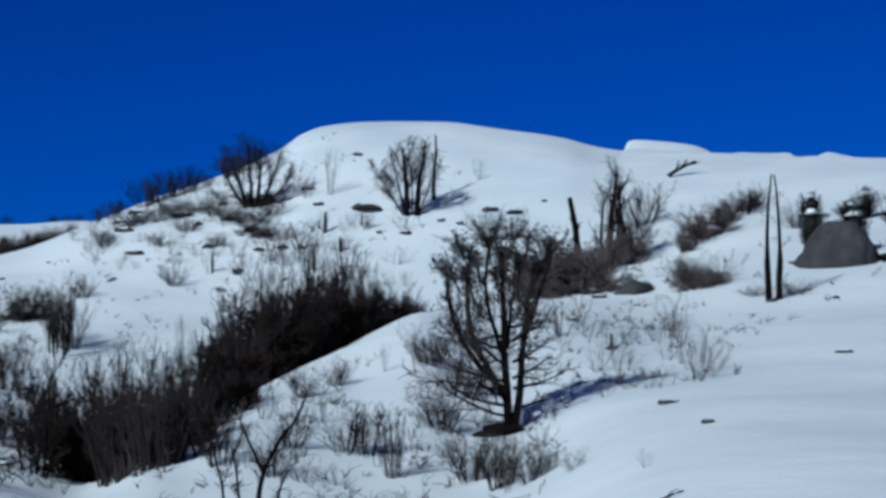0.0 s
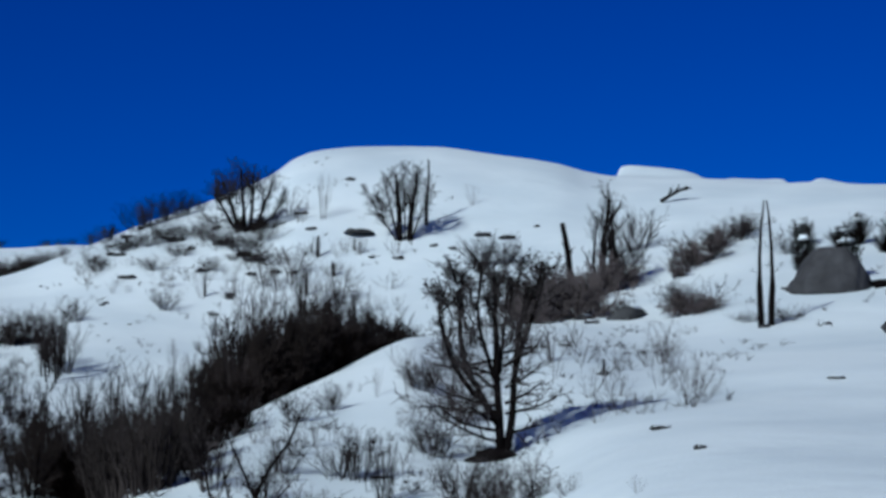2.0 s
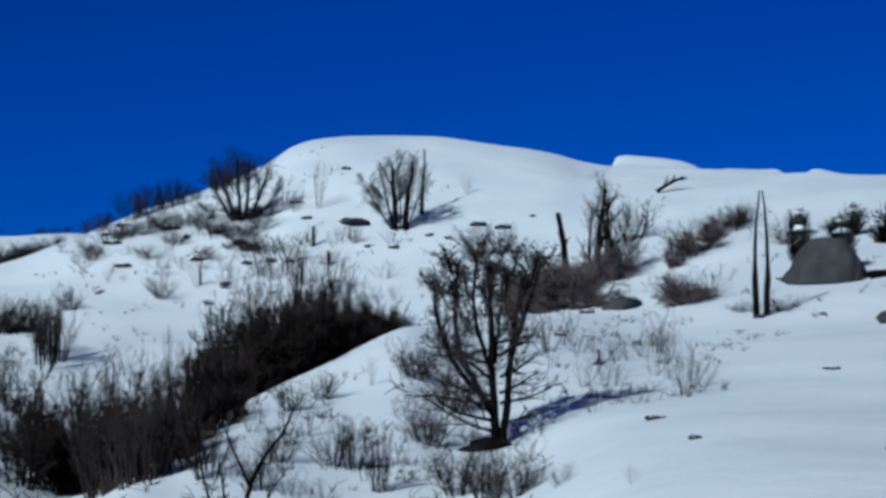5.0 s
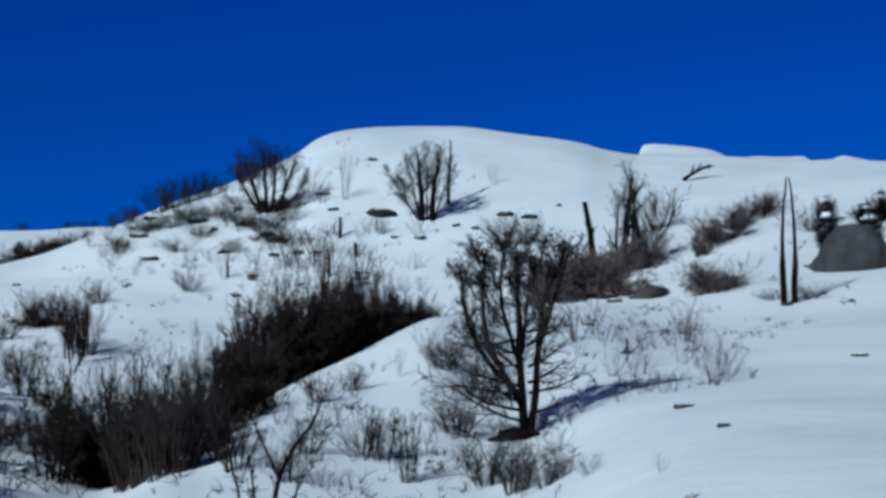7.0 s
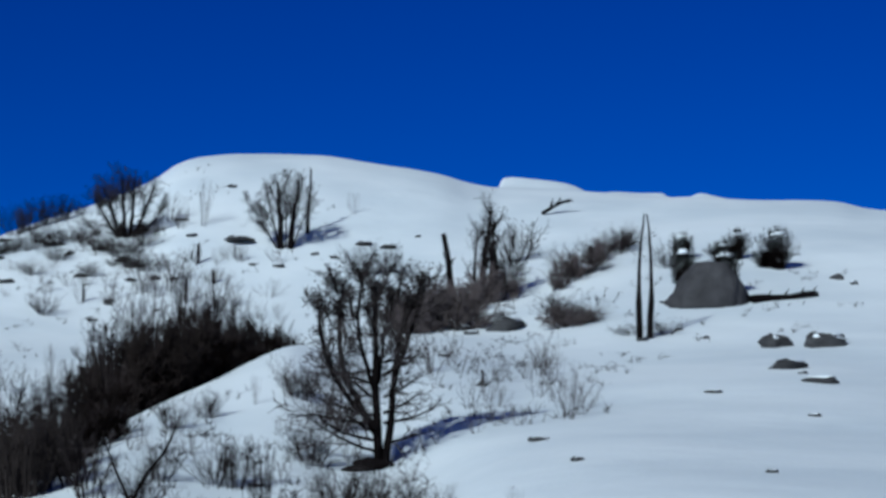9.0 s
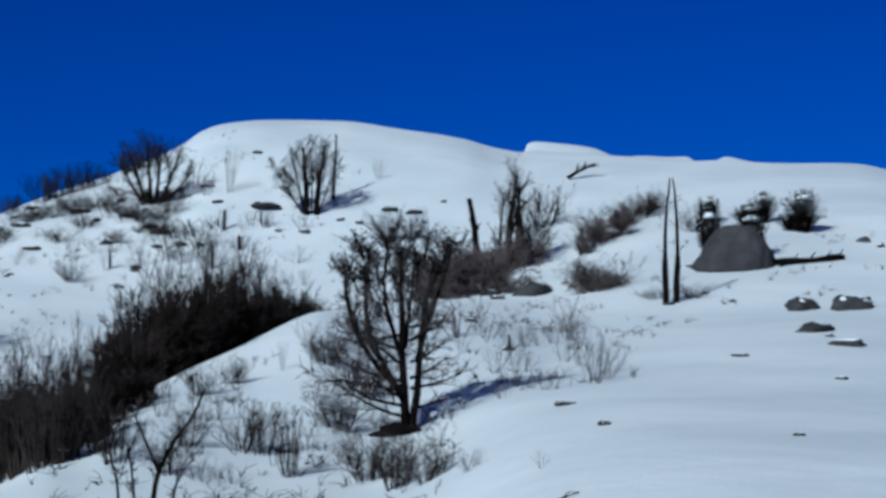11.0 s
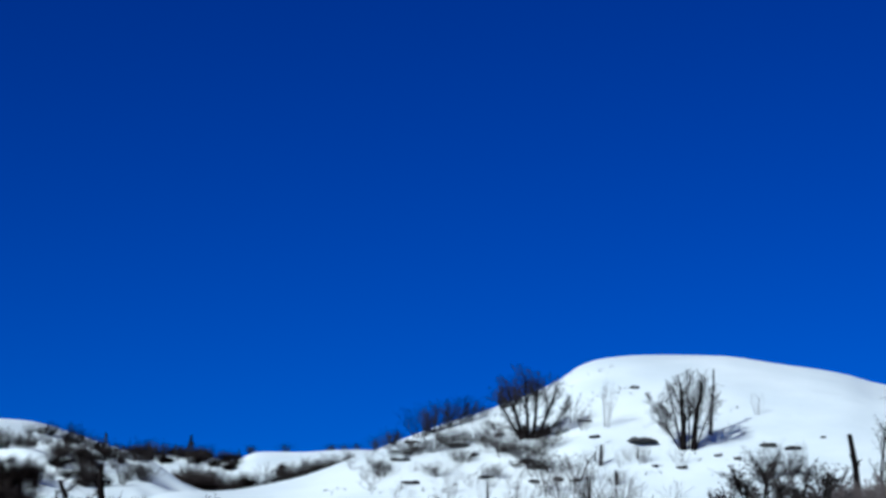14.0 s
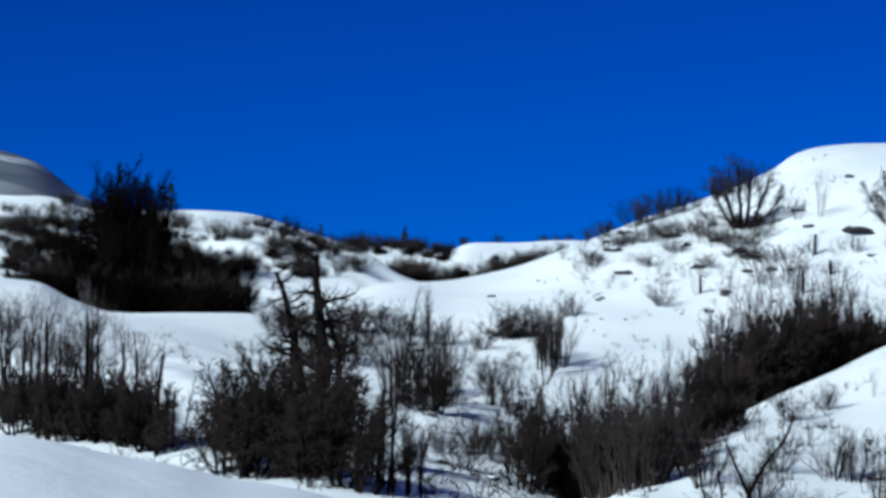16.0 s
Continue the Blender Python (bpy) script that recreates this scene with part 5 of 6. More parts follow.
scatter("ridge", grey_bush, (
    (-19.42, 147.93, 1.04, 1.3), (-17.84, 149.94, 1.63, 1.3), (-17.08, 150.63, 1.64, 1.3), (-16.17, 151.54, 1.58, 1.3), (-15.4, 152.32, 1.45, 1.3), (-14.48, 153.42, 0.76, 1.3),
    (-13.07, 154.95, 1.43, 1.3), (-12.43, 155.7, 1.62, 1.3), (-11.27, 156.49, 1.27, 1.3), (-20.35, 149.12, 0.74, 1.6), (-19.88, 152.01, 0.76, 1.6),), label='leafless bush on the skyline of the hill', group='bushes on the skyline')
scatter("dark", broad_bush, (
    (-17.27, 60.38, 1.86, 0.8), (-16.68, 59.82, 2.46, 0.8), (-16.22, 60.25, 2.78, 0.8), (-15.71, 60.49, 2.97, 0.8), (-14.72, 59.4, 2.91, 0.8), (-13.83, 58.08, 2.6, 0.8),
    (-13.26, 57.49, 1.99, 0.8), (-14.76, 58.47, 2.03, 0.8), (-17.4, 63.46, 2.47, 0.8), (-16.9, 64.42, 2.64, 0.8), (-16.55, 67.71, 2.62, 0.8), (-18.29, 63.1, 1.43, 0.8),
    (-12.03, 74.03, 2.58, 0.6), (-11.89, 76.08, 3.2, 0.5), (-11.7, 78.03, 2.56, 0.6), (-10.79, 79.87, 1.96, 0.9), (-9.93, 79.78, 2.2, 0.8), (-8.05, 70.84, 1.88, 0.8),
    (-7.83, 74.49, 1.67, 0.9), (-18.16, 91.31, 1.98, 0.9), (-18.51, 91.44, 1.61, 0.9), (-20.2, 120.11, 1.23, 1.3),), size=1.6)
scatter("dark", broad_bush, (
    (-25.51, 67.65, 1.54, 0.9), (-24.56, 67.36, 1.69, 0.9), (-23.19, 65.62, 1.88, 0.9), (-22.18, 64.81, 1.93, 0.9), (-21.29, 64.27, 1.83, 0.9), (-20.66, 64.05, 1.74, 0.9),
    (-20.04, 63.3, 1.34, 0.9), (-25.67, 69.19, 1.49, 0.9), (-23.53, 67.73, 2.1, 0.9), (-22.4, 66.85, 2.06, 0.9), (-26.27, 69.18, 1.66, 0.9), (-24.68, 68.6, 1.72, 0.9),
    (-21.31, 65.52, 1.7, 0.9),), size=1.6)
scatter("pole", pole_tree, (
    (-12.98, 59.81, 2.96, 0.40), (-13.35, 60.34, 2.50, 0.40), (-12.55, 60.31, 2.08, 0.45), (-12.72, 62.31, 1.72, 0.50), (-14.02, 62.24, 2.15, 0.45), (-19.47, 89.92, 2.28, 0.50),
    (-19.55, 92.76, 2.52, 0.50), (-19.20, 96.71, 2.39, 0.50), (-16.53, 108.95, 2.92, 0.50), (-17.37, 111.05, 2.33, 0.50), (-13.41, 104.14, 1.98, 0.55), (-19.67, 82.69, 1.72, 0.50),), size=6.0, label="leafless tree with a plain dark trunk in the snowy hollow", group="trees in the hollow")
scatter("pole", pole_tree, (
    (-24.12, 65.93, 4.11, 0.5), (-22.77, 65.56, 3.59, 0.6), (-20.05, 63.83, 3.16, 0.6), (-21.15, 65.05, 3.08, 0.6), (-24.05, 65.1, 2.81, 0.6), (-28.01, 74.94, 2.88, 0.5),
    (-24.95, 72.53, 2.59, 0.5), (-27.27, 74.46, 2.68, 0.5), (-22.25, 65, 3.24, 0.5), (-20.2, 65.04, 1.68, 0.7),), size=6.0)
scatter("slim", slim_tree, (
    (-12.61, 58.15, 3.68, 0.45), (-12.44, 59.41, 2.32, 0.6), (-12.82, 57.49, 2.38, 0.6), (-26.45, 69.11, 3.83, 0.5), (-24.22, 67.8, 3.4, 0.6), (-25.5, 72.34, 2.59, 0.45), (-24.08, 72.08, 2.05, 0.5), (-20.46, 64.01, 2.57, 0.6),), size=6.0)
scatter("slim", slim_tree, (
    (-20.88, 68.8, 1.46, 0.8), (-27.94, 84.39, 1.4, 0.8), (-19.46, 90.33, 2.7, 0.6), (-19.8, 95.88, 2.42, 0.6), (-18.42, 93.1, 2.35, 0.7), (-12.22, 59.87, 1.65, 0.6),
    (-16.62, 110.36, 3.01, 0.4), (-16.95, 109.19, 2.73, 0.4), (-12.7, 91.52, 3.12, 0.6), (-12.19, 94.82, 3.23, 0.6), (-11.6, 98.02, 3.11, 0.6), (-10.93, 100, 2.94, 0.6),
    (-10.56, 108.69, 1.96, 0.6), (-9.49, 108.99, 2.21, 0.6), (-16.66, 111.46, 2.79, 0.5), (-17.27, 112.08, 2.55, 0.5), (-6.75, 123.92, 3.77, 0.3), (-10.35, 95.74, 2.82, 0.6),
    (-11.05, 91.03, 2.89, 0.6), (-9.14, 104.9, 2.61, 0.6), (-7.57, 110.94, 3, 0.5), (-8.39, 105.77, 2.39, 0.6),), size=6.0)
scatter("slim", slim_tree, (
    (-23.24, 110.28, 3.3, 0.8), (-23.36, 115.87, 3.19, 0.6),), size=6.0)
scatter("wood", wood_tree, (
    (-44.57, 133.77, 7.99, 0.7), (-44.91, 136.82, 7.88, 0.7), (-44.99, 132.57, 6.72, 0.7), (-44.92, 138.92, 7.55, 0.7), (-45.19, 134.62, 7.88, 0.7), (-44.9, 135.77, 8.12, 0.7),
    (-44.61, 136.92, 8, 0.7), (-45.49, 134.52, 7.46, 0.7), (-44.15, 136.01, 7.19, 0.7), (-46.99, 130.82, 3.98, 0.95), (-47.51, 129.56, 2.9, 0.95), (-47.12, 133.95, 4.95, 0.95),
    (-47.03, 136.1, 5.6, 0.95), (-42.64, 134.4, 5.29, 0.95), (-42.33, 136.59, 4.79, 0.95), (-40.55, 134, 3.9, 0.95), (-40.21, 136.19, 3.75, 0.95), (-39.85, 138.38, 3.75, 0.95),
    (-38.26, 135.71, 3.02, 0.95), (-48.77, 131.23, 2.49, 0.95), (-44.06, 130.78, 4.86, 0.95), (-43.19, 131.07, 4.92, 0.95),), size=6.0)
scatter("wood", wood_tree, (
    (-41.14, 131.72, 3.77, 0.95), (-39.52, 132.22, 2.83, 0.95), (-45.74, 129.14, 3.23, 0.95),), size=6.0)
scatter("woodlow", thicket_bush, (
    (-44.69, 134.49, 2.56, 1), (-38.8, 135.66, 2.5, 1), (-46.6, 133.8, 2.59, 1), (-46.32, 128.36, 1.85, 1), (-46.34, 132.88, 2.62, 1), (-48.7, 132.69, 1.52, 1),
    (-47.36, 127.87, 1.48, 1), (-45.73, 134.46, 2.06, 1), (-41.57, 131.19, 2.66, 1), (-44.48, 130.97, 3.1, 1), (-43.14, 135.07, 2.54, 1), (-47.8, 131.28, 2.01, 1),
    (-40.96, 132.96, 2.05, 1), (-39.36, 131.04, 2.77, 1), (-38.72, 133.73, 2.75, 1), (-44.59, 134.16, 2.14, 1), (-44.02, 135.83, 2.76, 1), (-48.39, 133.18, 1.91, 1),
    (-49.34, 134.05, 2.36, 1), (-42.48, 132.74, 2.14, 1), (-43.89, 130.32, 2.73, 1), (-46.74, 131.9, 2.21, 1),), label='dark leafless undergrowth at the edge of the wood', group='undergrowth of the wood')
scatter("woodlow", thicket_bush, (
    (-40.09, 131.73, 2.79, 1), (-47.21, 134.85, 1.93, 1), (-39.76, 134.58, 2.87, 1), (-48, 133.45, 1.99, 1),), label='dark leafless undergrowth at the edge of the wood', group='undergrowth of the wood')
scatter("darkscrub", thicket_bush, (
    (-48.07, 172.84, 0.68, 1.39), (-52.23, 172.99, 1.35, 1.64), (-53.9, 197.06, 1.04, 1.73), (-45.86, 178.4, 0.86, 1.62), (-54.13, 172.71, 1.09, 1.69), (-48.3, 167.58, 0.94, 1.39),
    (-52.45, 176.99, 0.62, 1.77), (-59.24, 172.72, 0.61, 1.15), (-49.32, 189.9, 0.88, 1.65), (-58.63, 165.84, 1, 1.72), (-58.12, 180.89, 0.82, 1.29), (-67.32, 173.5, 0.71, 1.25),
    (-47.79, 170.12, 0.84, 1.2), (-58.33, 168.38, 0.94, 1.09), (-57.7, 183.23, 0.73, 1.63), (-62.43, 167.44, 1.18, 1.43), (-50.15, 187.72, 1.44, 1.03), (-48.88, 185.05, 0.61, 1.21),
    (-45.29, 180.2, 1.2, 1.65), (-65.24, 168.62, 0.95, 1.73), (-51, 194.21, 1.52, 1.44), (-63.73, 184.51, 0.99, 1.42),), label='dark scrubby bush on a snowy far hill', group='dark scrub on the far hill')
scatter("darkscrub", thicket_bush, (
    (-58.74, 181.01, 1.41, 1.38), (-56.67, 164.62, 0.74, 1.34), (-64.59, 173.04, 1.41, 1.5), (-54.22, 172.37, 1.12, 1.42), (-61.94, 183.95, 0.64, 1.1), (-62.65, 188.99, 1.23, 1.27),
    (-62.03, 174.72, 0.99, 1.17), (-49.36, 182.86, 0.65, 1.07), (-47.95, 181.16, 0.84, 1.57), (-58.66, 154.11, 1.21, 1.53), (-63.35, 166.45, 1.23, 1.47), (-63.05, 175.84, 0.64, 1.42),
    (-61.19, 168.96, 1.29, 1.72), (-53.73, 168.54, 0.66, 1.76), (-49.08, 183.03, 1.35, 1.24), (-47.85, 189.35, 1.43, 1.67), (-46.22, 178.72, 0.64, 1.22), (-49.77, 167.98, 1.09, 1.03),
    (-60.32, 177.85, 0.74, 1.18), (-56.89, 180.13, 0.82, 1.33), (-46.72, 181.79, 1.23, 1.75), (-58.91, 153.91, 0.59, 1.16),), label='dark scrubby bush on a snowy far hill', group='dark scrub on the far hill')
scatter("darkscrub", thicket_bush, (
    (-49.64, 174.16, 1.07, 1.38), (-52.3, 181.83, 0.76, 1.18), (-66.46, 178.53, 1.42, 1.76), (-59.51, 175.59, 0.82, 1.63), (-59.16, 185.28, 1.39, 1.74), (-63.1, 165.58, 0.73, 1.51),
    (-60.59, 179.45, 0.85, 1.49), (-56.14, 176.8, 1.15, 1.38), (-47.72, 185.56, 1.29, 1.74), (-52.95, 175.8, 1.23, 1.57), (-61.28, 169.99, 0.7, 1.02), (-53.73, 183.7, 0.82, 1.02),
    (-61.69, 160.56, 0.82, 1.35), (-49.45, 168.49, 1.11, 1.18), (-48.78, 193.86, 1.15, 1.52), (-55.72, 160.61, 1, 1.57), (-61.56, 160.93, 0.79, 1.62), (-64.39, 177.8, 0.84, 1.33),
    (-60.2, 170.38, 0.99, 1.56), (-65.29, 178.86, 0.67, 1.11), (-61.98, 168.78, 1.44, 1.62), (-57.34, 160.46, 0.96, 1.42),), label='dark scrubby bush on a snowy far hill', group='dark scrub on the far hill')
scatter("darkscrub", thicket_bush, (
    (-64.86, 174.65, 1.29, 1.58), (-60.15, 157.08, 0.97, 1.75), (-62.2, 168.81, 1.08, 1.11), (-62.47, 163.15, 0.85, 1.13), (-59.79, 166.6, 1.23, 1.39), (-62.21, 162.5, 0.73, 1.67),
    (-65.03, 178.84, 0.6, 1.59), (-61.3, 170.3, 1.45, 1.23), (-49.31, 171.24, 1.7, 1.2), (-52.63, 171.51, 1.67, 1.2), (-47.42, 161.79, 1.64, 1.2), (-49.23, 165.22, 1.7, 1.2),
    (-51.81, 171.44, 1.83, 1.2), (-53.02, 174.84, 1.24, 1.2), (-49.87, 163.99, 1.72, 1.2), (-48.51, 162.62, 1.33, 1.2), (-49.57, 162.82, 1.74, 1.2), (-48.43, 160.87, 0.97, 1.2),
    (-48.03, 162.14, 1.95, 1.2), (-50.06, 160.79, 1.55, 1.2), (-48.58, 174.05, 1.83, 1.2), (-46.85, 160.71, 1.32, 1.2),), label='dark scrubby bush on a snowy far hill', group='dark scrub on the far hill')
scatter("darkscrub", thicket_bush, (
    (-52.58, 173.51, 1.86, 1.2), (-50.45, 159.3, 1.1, 1.2), (-49.32, 158.4, 1.49, 1.2), (-49.57, 172.73, 1.3, 1.2), (-48.21, 158.84, 1.15, 1.2), (-46.05, 164.37, 1.74, 1.2),
    (-50.12, 162.65, 2, 1.2), (-50.98, 173.36, 1.76, 1.2),), label='dark scrubby bush on a snowy far hill', group='dark scrub on the far hill')
scatter("leftscrub", grey_bush, (
    (-66.72, 173.41, 0.5, 1.86), (-48, 194.88, 1.17, 1.39), (-49.07, 175.57, 0.92, 1.96), (-65.18, 183.04, 0.88, 1.7), (-62.04, 173.23, 0.68, 1.03), (-60.41, 178.77, 0.83, 1.84),
    (-57.06, 161.52, 1.01, 2.11), (-49.99, 179.78, 0.87, 1.96), (-57.62, 174.75, 0.98, 1.63), (-65.24, 179.3, 0.5, 1.43), (-51.83, 175.4, 1, 1.37), (-46.65, 192.94, 1.09, 1.09),
    (-56.33, 174.01, 1.2, 2.08), (-49.11, 176.18, 1.02, 1.73), (-60.77, 171.56, 1.14, 1.29), (-54.62, 178.85, 0.75, 1), (-60.3, 185.13, 1.01, 2.08), (-45.47, 185.92, 0.76, 1.13),
    (-57.86, 175.72, 1.01, 1.45), (-48.3, 194.49, 0.73, 1.32), (-50.15, 173.6, 0.54, 1.76), (-59.57, 184.42, 0.49, 1.68),), label='grey leafless bush on a snowy far hill', group='bushes on the far hill')
scatter("leftscrub", grey_bush, (
    (-46.05, 179.38, 1.02, 1.5), (-56.83, 177.63, 1.18, 1.36), (-60.83, 167.28, 1.17, 1.22), (-67.01, 174.9, 0.9, 1.72), (-63.85, 178.1, 0.93, 1.78), (-56.56, 171.93, 0.46, 1.58),
    (-45.61, 178.15, 0.68, 2.02), (-49.52, 173.58, 0.59, 1.84), (-56.72, 179.14, 0.51, 1.23), (-65.02, 179.17, 0.56, 1.74), (-60.63, 163.63, 0.97, 1.98), (-55.48, 173.65, 1.17, 2.15),
    (-49.73, 172.47, 0.49, 1.12), (-65.67, 173.92, 0.73, 1.55), (-56.53, 171.42, 0.47, 1.48), (-55.25, 183.25, 0.53, 1.72), (-56.75, 173.13, 0.82, 2.16), (-58.53, 189.88, 1.13, 1.87),
    (-62.95, 184.77, 0.86, 1.42), (-47.69, 175.95, 0.72, 1.35), (-58.59, 169.77, 1.04, 1.69), (-61.11, 179.48, 1.15, 1.62),), label='grey leafless bush on a snowy far hill', group='bushes on the far hill')
scatter("leftscrub", grey_bush, (
    (-63.92, 168.37, 0.6, 1.8), (-65.53, 171.72, 0.49, 1.57), (-43.72, 187.47, 0.77, 2.12), (-63.86, 171.18, 1.08, 1.01), (-58.58, 181.38, 0.44, 1.3), (-57.24, 181.8, 0.87, 1.06),
    (-57.04, 161.95, 0.73, 1.57), (-65.38, 171.78, 1.2, 1.82), (-58.55, 190.51, 0.8, 1.93), (-56.16, 176.38, 1.17, 1.77), (-62.81, 187.98, 0.47, 1.92), (-54.64, 169.93, 1.06, 2.1),
    (-54.13, 165.58, 0.98, 2.07), (-60.85, 162.37, 0.72, 2.17), (-44.99, 194.05, 0.83, 1.33), (-57.67, 184.18, 1.01, 1.15), (-62.94, 168.64, 0.46, 1.46), (-44.65, 181.18, 0.58, 1.02),
    (-45.72, 177.92, 0.91, 1.16), (-59.03, 160.81, 1.11, 1.04), (-61.7, 172.29, 0.63, 1.9), (-56.09, 171.04, 0.53, 1.62),), label='grey leafless bush on a snowy far hill', group='bushes on the far hill')
scatter("leftscrub", grey_bush, (
    (-53.52, 175.31, 0.49, 1.13), (-52.92, 185.08, 0.75, 1.57), (-50.55, 171.3, 0.6, 1.68), (-61.44, 168.23, 0.99, 1.16), (-54.32, 174.65, 0.42, 1.93), (-57.12, 177.96, 0.93, 1.95),
    (-63.65, 166.23, 0.43, 1.46), (-62.76, 188.53, 0.71, 1.54), (-49.33, 173.84, 0.71, 1.64), (-54.65, 167.19, 1.15, 2.19), (-62.44, 183.78, 1.25, 1.09), (-54.85, 173.54, 0.84, 1.47),
    (-57.08, 184.26, 0.91, 2), (-63.09, 172.53, 0.82, 1.68), (-61.31, 172.95, 0.46, 1.11), (-64.28, 179.12, 1.26, 1.32), (-57.7, 168.07, 0.99, 1.31), (-47.3, 184.02, 0.76, 1.75),
    (-64, 174.43, 1.15, 1.53), (-48.25, 195.54, 0.58, 1.06), (-49.6, 183.1, 0.43, 1.05), (-56.79, 178.59, 1.16, 1.05),), label='grey leafless bush on a snowy far hill', group='bushes on the far hill')
scatter("leftscrub", grey_bush, (
    (-56.07, 190.31, 1.09, 1.73), (-54.67, 187.91, 1.28, 1.13), (-62.24, 162.92, 0.47, 1.08), (-55.17, 175.53, 1.15, 1.87), (-61.96, 164.63, 1.06, 1.14), (-59.46, 183.51, 0.69, 1),
    (-49.48, 184.58, 1.21, 1.56), (-63.94, 176.15, 0.64, 2.14), (-65.95, 177.97, 0.73, 1.09), (-56.15, 175.54, 0.95, 1.21), (-61.84, 169.25, 0.96, 1.54), (-56.16, 165.85, 0.51, 1.32),
    (-55.21, 178.56, 1.18, 1.67), (-52.19, 184.46, 1.11, 2), (-64.9, 178.78, 0.65, 1.43), (-47.86, 193.06, 1.01, 1.77), (-46.58, 195.94, 1.15, 1.4), (-62.27, 164.4, 1.06, 1.7),
    (-59.56, 157.09, 0.67, 1.76), (-51.92, 189.83, 0.8, 1.4), (-67.12, 176.68, 1.03, 1.49), (-50.14, 199.7, 0.74, 1.22),), label='grey leafless bush on a snowy far hill', group='bushes on the far hill')
scatter("leftscrub", grey_bush, (
    (-43.91, 183.42, 1.18, 1.61), (-63.88, 168.61, 0.59, 1.03), (-55.33, 185.53, 0.53, 1.61), (-43.61, 181.02, 0.81, 1.12), (-60.38, 186.99, 0.92, 1.1), (-43.65, 187.49, 0.81, 1.33),
    (-51.1, 170.4, 0.74, 1.25), (-56.67, 164.94, 0.69, 1.76), (-46.71, 191.9, 1.16, 1.63), (-65.6, 179.38, 1.24, 1.56), (-57.29, 163.87, 0.84, 1.6), (-57.9, 169.27, 0.61, 1.56),
    (-48.91, 182.56, 0.54, 1.24), (-56.5, 171.95, 0.49, 2.2), (-64.77, 176.7, 0.5, 1.54), (-50.44, 174.35, 0.54, 1.84), (-62.6, 165.35, 0.6, 1.43), (-61.67, 162.71, 0.49, 1.92),
    (-58.11, 174.06, 0.94, 1.59), (-53.22, 169.75, 0.63, 1.4), (-49.22, 196.94, 0.84, 1.5), (-45.89, 195.59, 1.04, 1.91),), label='grey leafless bush on a snowy far hill', group='bushes on the far hill')
scatter("leftscrub", grey_bush, (
    (-62.03, 190.03, 1.3, 1.37), (-46.58, 183.89, 0.79, 2.01), (-52.42, 186.58, 1.07, 1.61), (-57.17, 174.68, 1.07, 1.19), (-59.57, 192.49, 1.17, 1.93), (-51.43, 200.82, 0.97, 1.57),
    (-65.73, 174, 1.23, 2.02), (-58, 166.06, 0.91, 1.46), (-53.92, 188.64, 0.68, 1.01), (-57.97, 174.63, 1.03, 1.6), (-58.35, 183.13, 1.07, 1.45), (-51.5, 175.81, 0.78, 1.82),
    (-65.76, 171.85, 1.11, 1.18), (-67.41, 177.85, 1.08, 1.13), (-56.82, 180.47, 1.11, 1.57), (-64.3, 187.06, 1.15, 1.92), (-50.48, 174.86, 0.91, 1.86), (-46.87, 184.75, 0.45, 2.06),
    (-56.88, 186.83, 0.5, 1.41), (-63.59, 171.06, 0.48, 1.26), (-64.71, 167.11, 0.64, 1.87), (-63.88, 180, 1.25, 2.07),), label='grey leafless bush on a snowy far hill', group='bushes on the far hill')
scatter("leftscrub", grey_bush, (
    (-53.12, 190.43, 0.8, 1.54), (-61.22, 189.56, 0.86, 1.92), (-55.57, 169.1, 0.95, 1.92), (-45.1, 180.04, 1.08, 1.5), (-50.74, 179.15, 1.16, 1.86), (-63.43, 181.11, 0.71, 1.3),
    (-49.64, 177.49, 0.57, 1.64), (-48.48, 189.81, 0.52, 1.73), (-64.17, 179.68, 0.68, 1.01), (-62.23, 171.03, 0.5, 1.01), (-51.21, 170.68, 1.07, 1.39), (-58.74, 189.51, 0.58, 1.01),
    (-62.43, 165.09, 1, 1.57), (-48.81, 186.93, 1.23, 1.73), (-62.77, 183.35, 0.81, 1.53), (-49.85, 193.07, 0.71, 1.98), (-62.68, 166.6, 0.58, 1.8), (-62.69, 185.7, 1.08, 1.49),
    (-56.33, 167.59, 1.02, 1.37), (-54.26, 193.23, 0.92, 1.1), (-55.51, 166.7, 0.9, 1.05), (-55.3, 180.62, 0.8, 1.18),), label='grey leafless bush on a snowy far hill', group='bushes on the far hill')
scatter("leftscrub", grey_bush, (
    (-60.45, 176.12, 0.48, 1.81), (-63.79, 173.76, 0.49, 1.36), (-46.5, 192.56, 0.53, 1.41), (-47.15, 196.93, 0.77, 1.25), (-58.65, 177.77, 0.5, 2.03), (-57.58, 171.81, 0.78, 2.05),
    (-65.61, 173.3, 0.65, 1.32), (-56.76, 178.39, 0.71, 1.61), (-47.2, 185.49, 0.82, 1.79), (-53.34, 183.71, 0.8, 1.16), (-57.68, 164.8, 0.63, 1.44), (-52.39, 179.41, 0.57, 1.54),
    (-54.06, 198.68, 0.56, 1.91), (-59.07, 189.61, 0.52, 1.75), (-58.61, 171.35, 0.44, 1.55), (-62.82, 173.58, 0.99, 1.61), (-54.06, 171.48, 0.91, 2.02), (-61.36, 170.81, 0.67, 1.75),
    (-59.64, 161.44, 0.67, 1.94), (-52.3, 169.94, 0.71, 2.03), (-45.37, 196.02, 1.13, 1.87), (-58.02, 184.18, 0.58, 1.49),), label='grey leafless bush on a snowy far hill', group='bushes on the far hill')
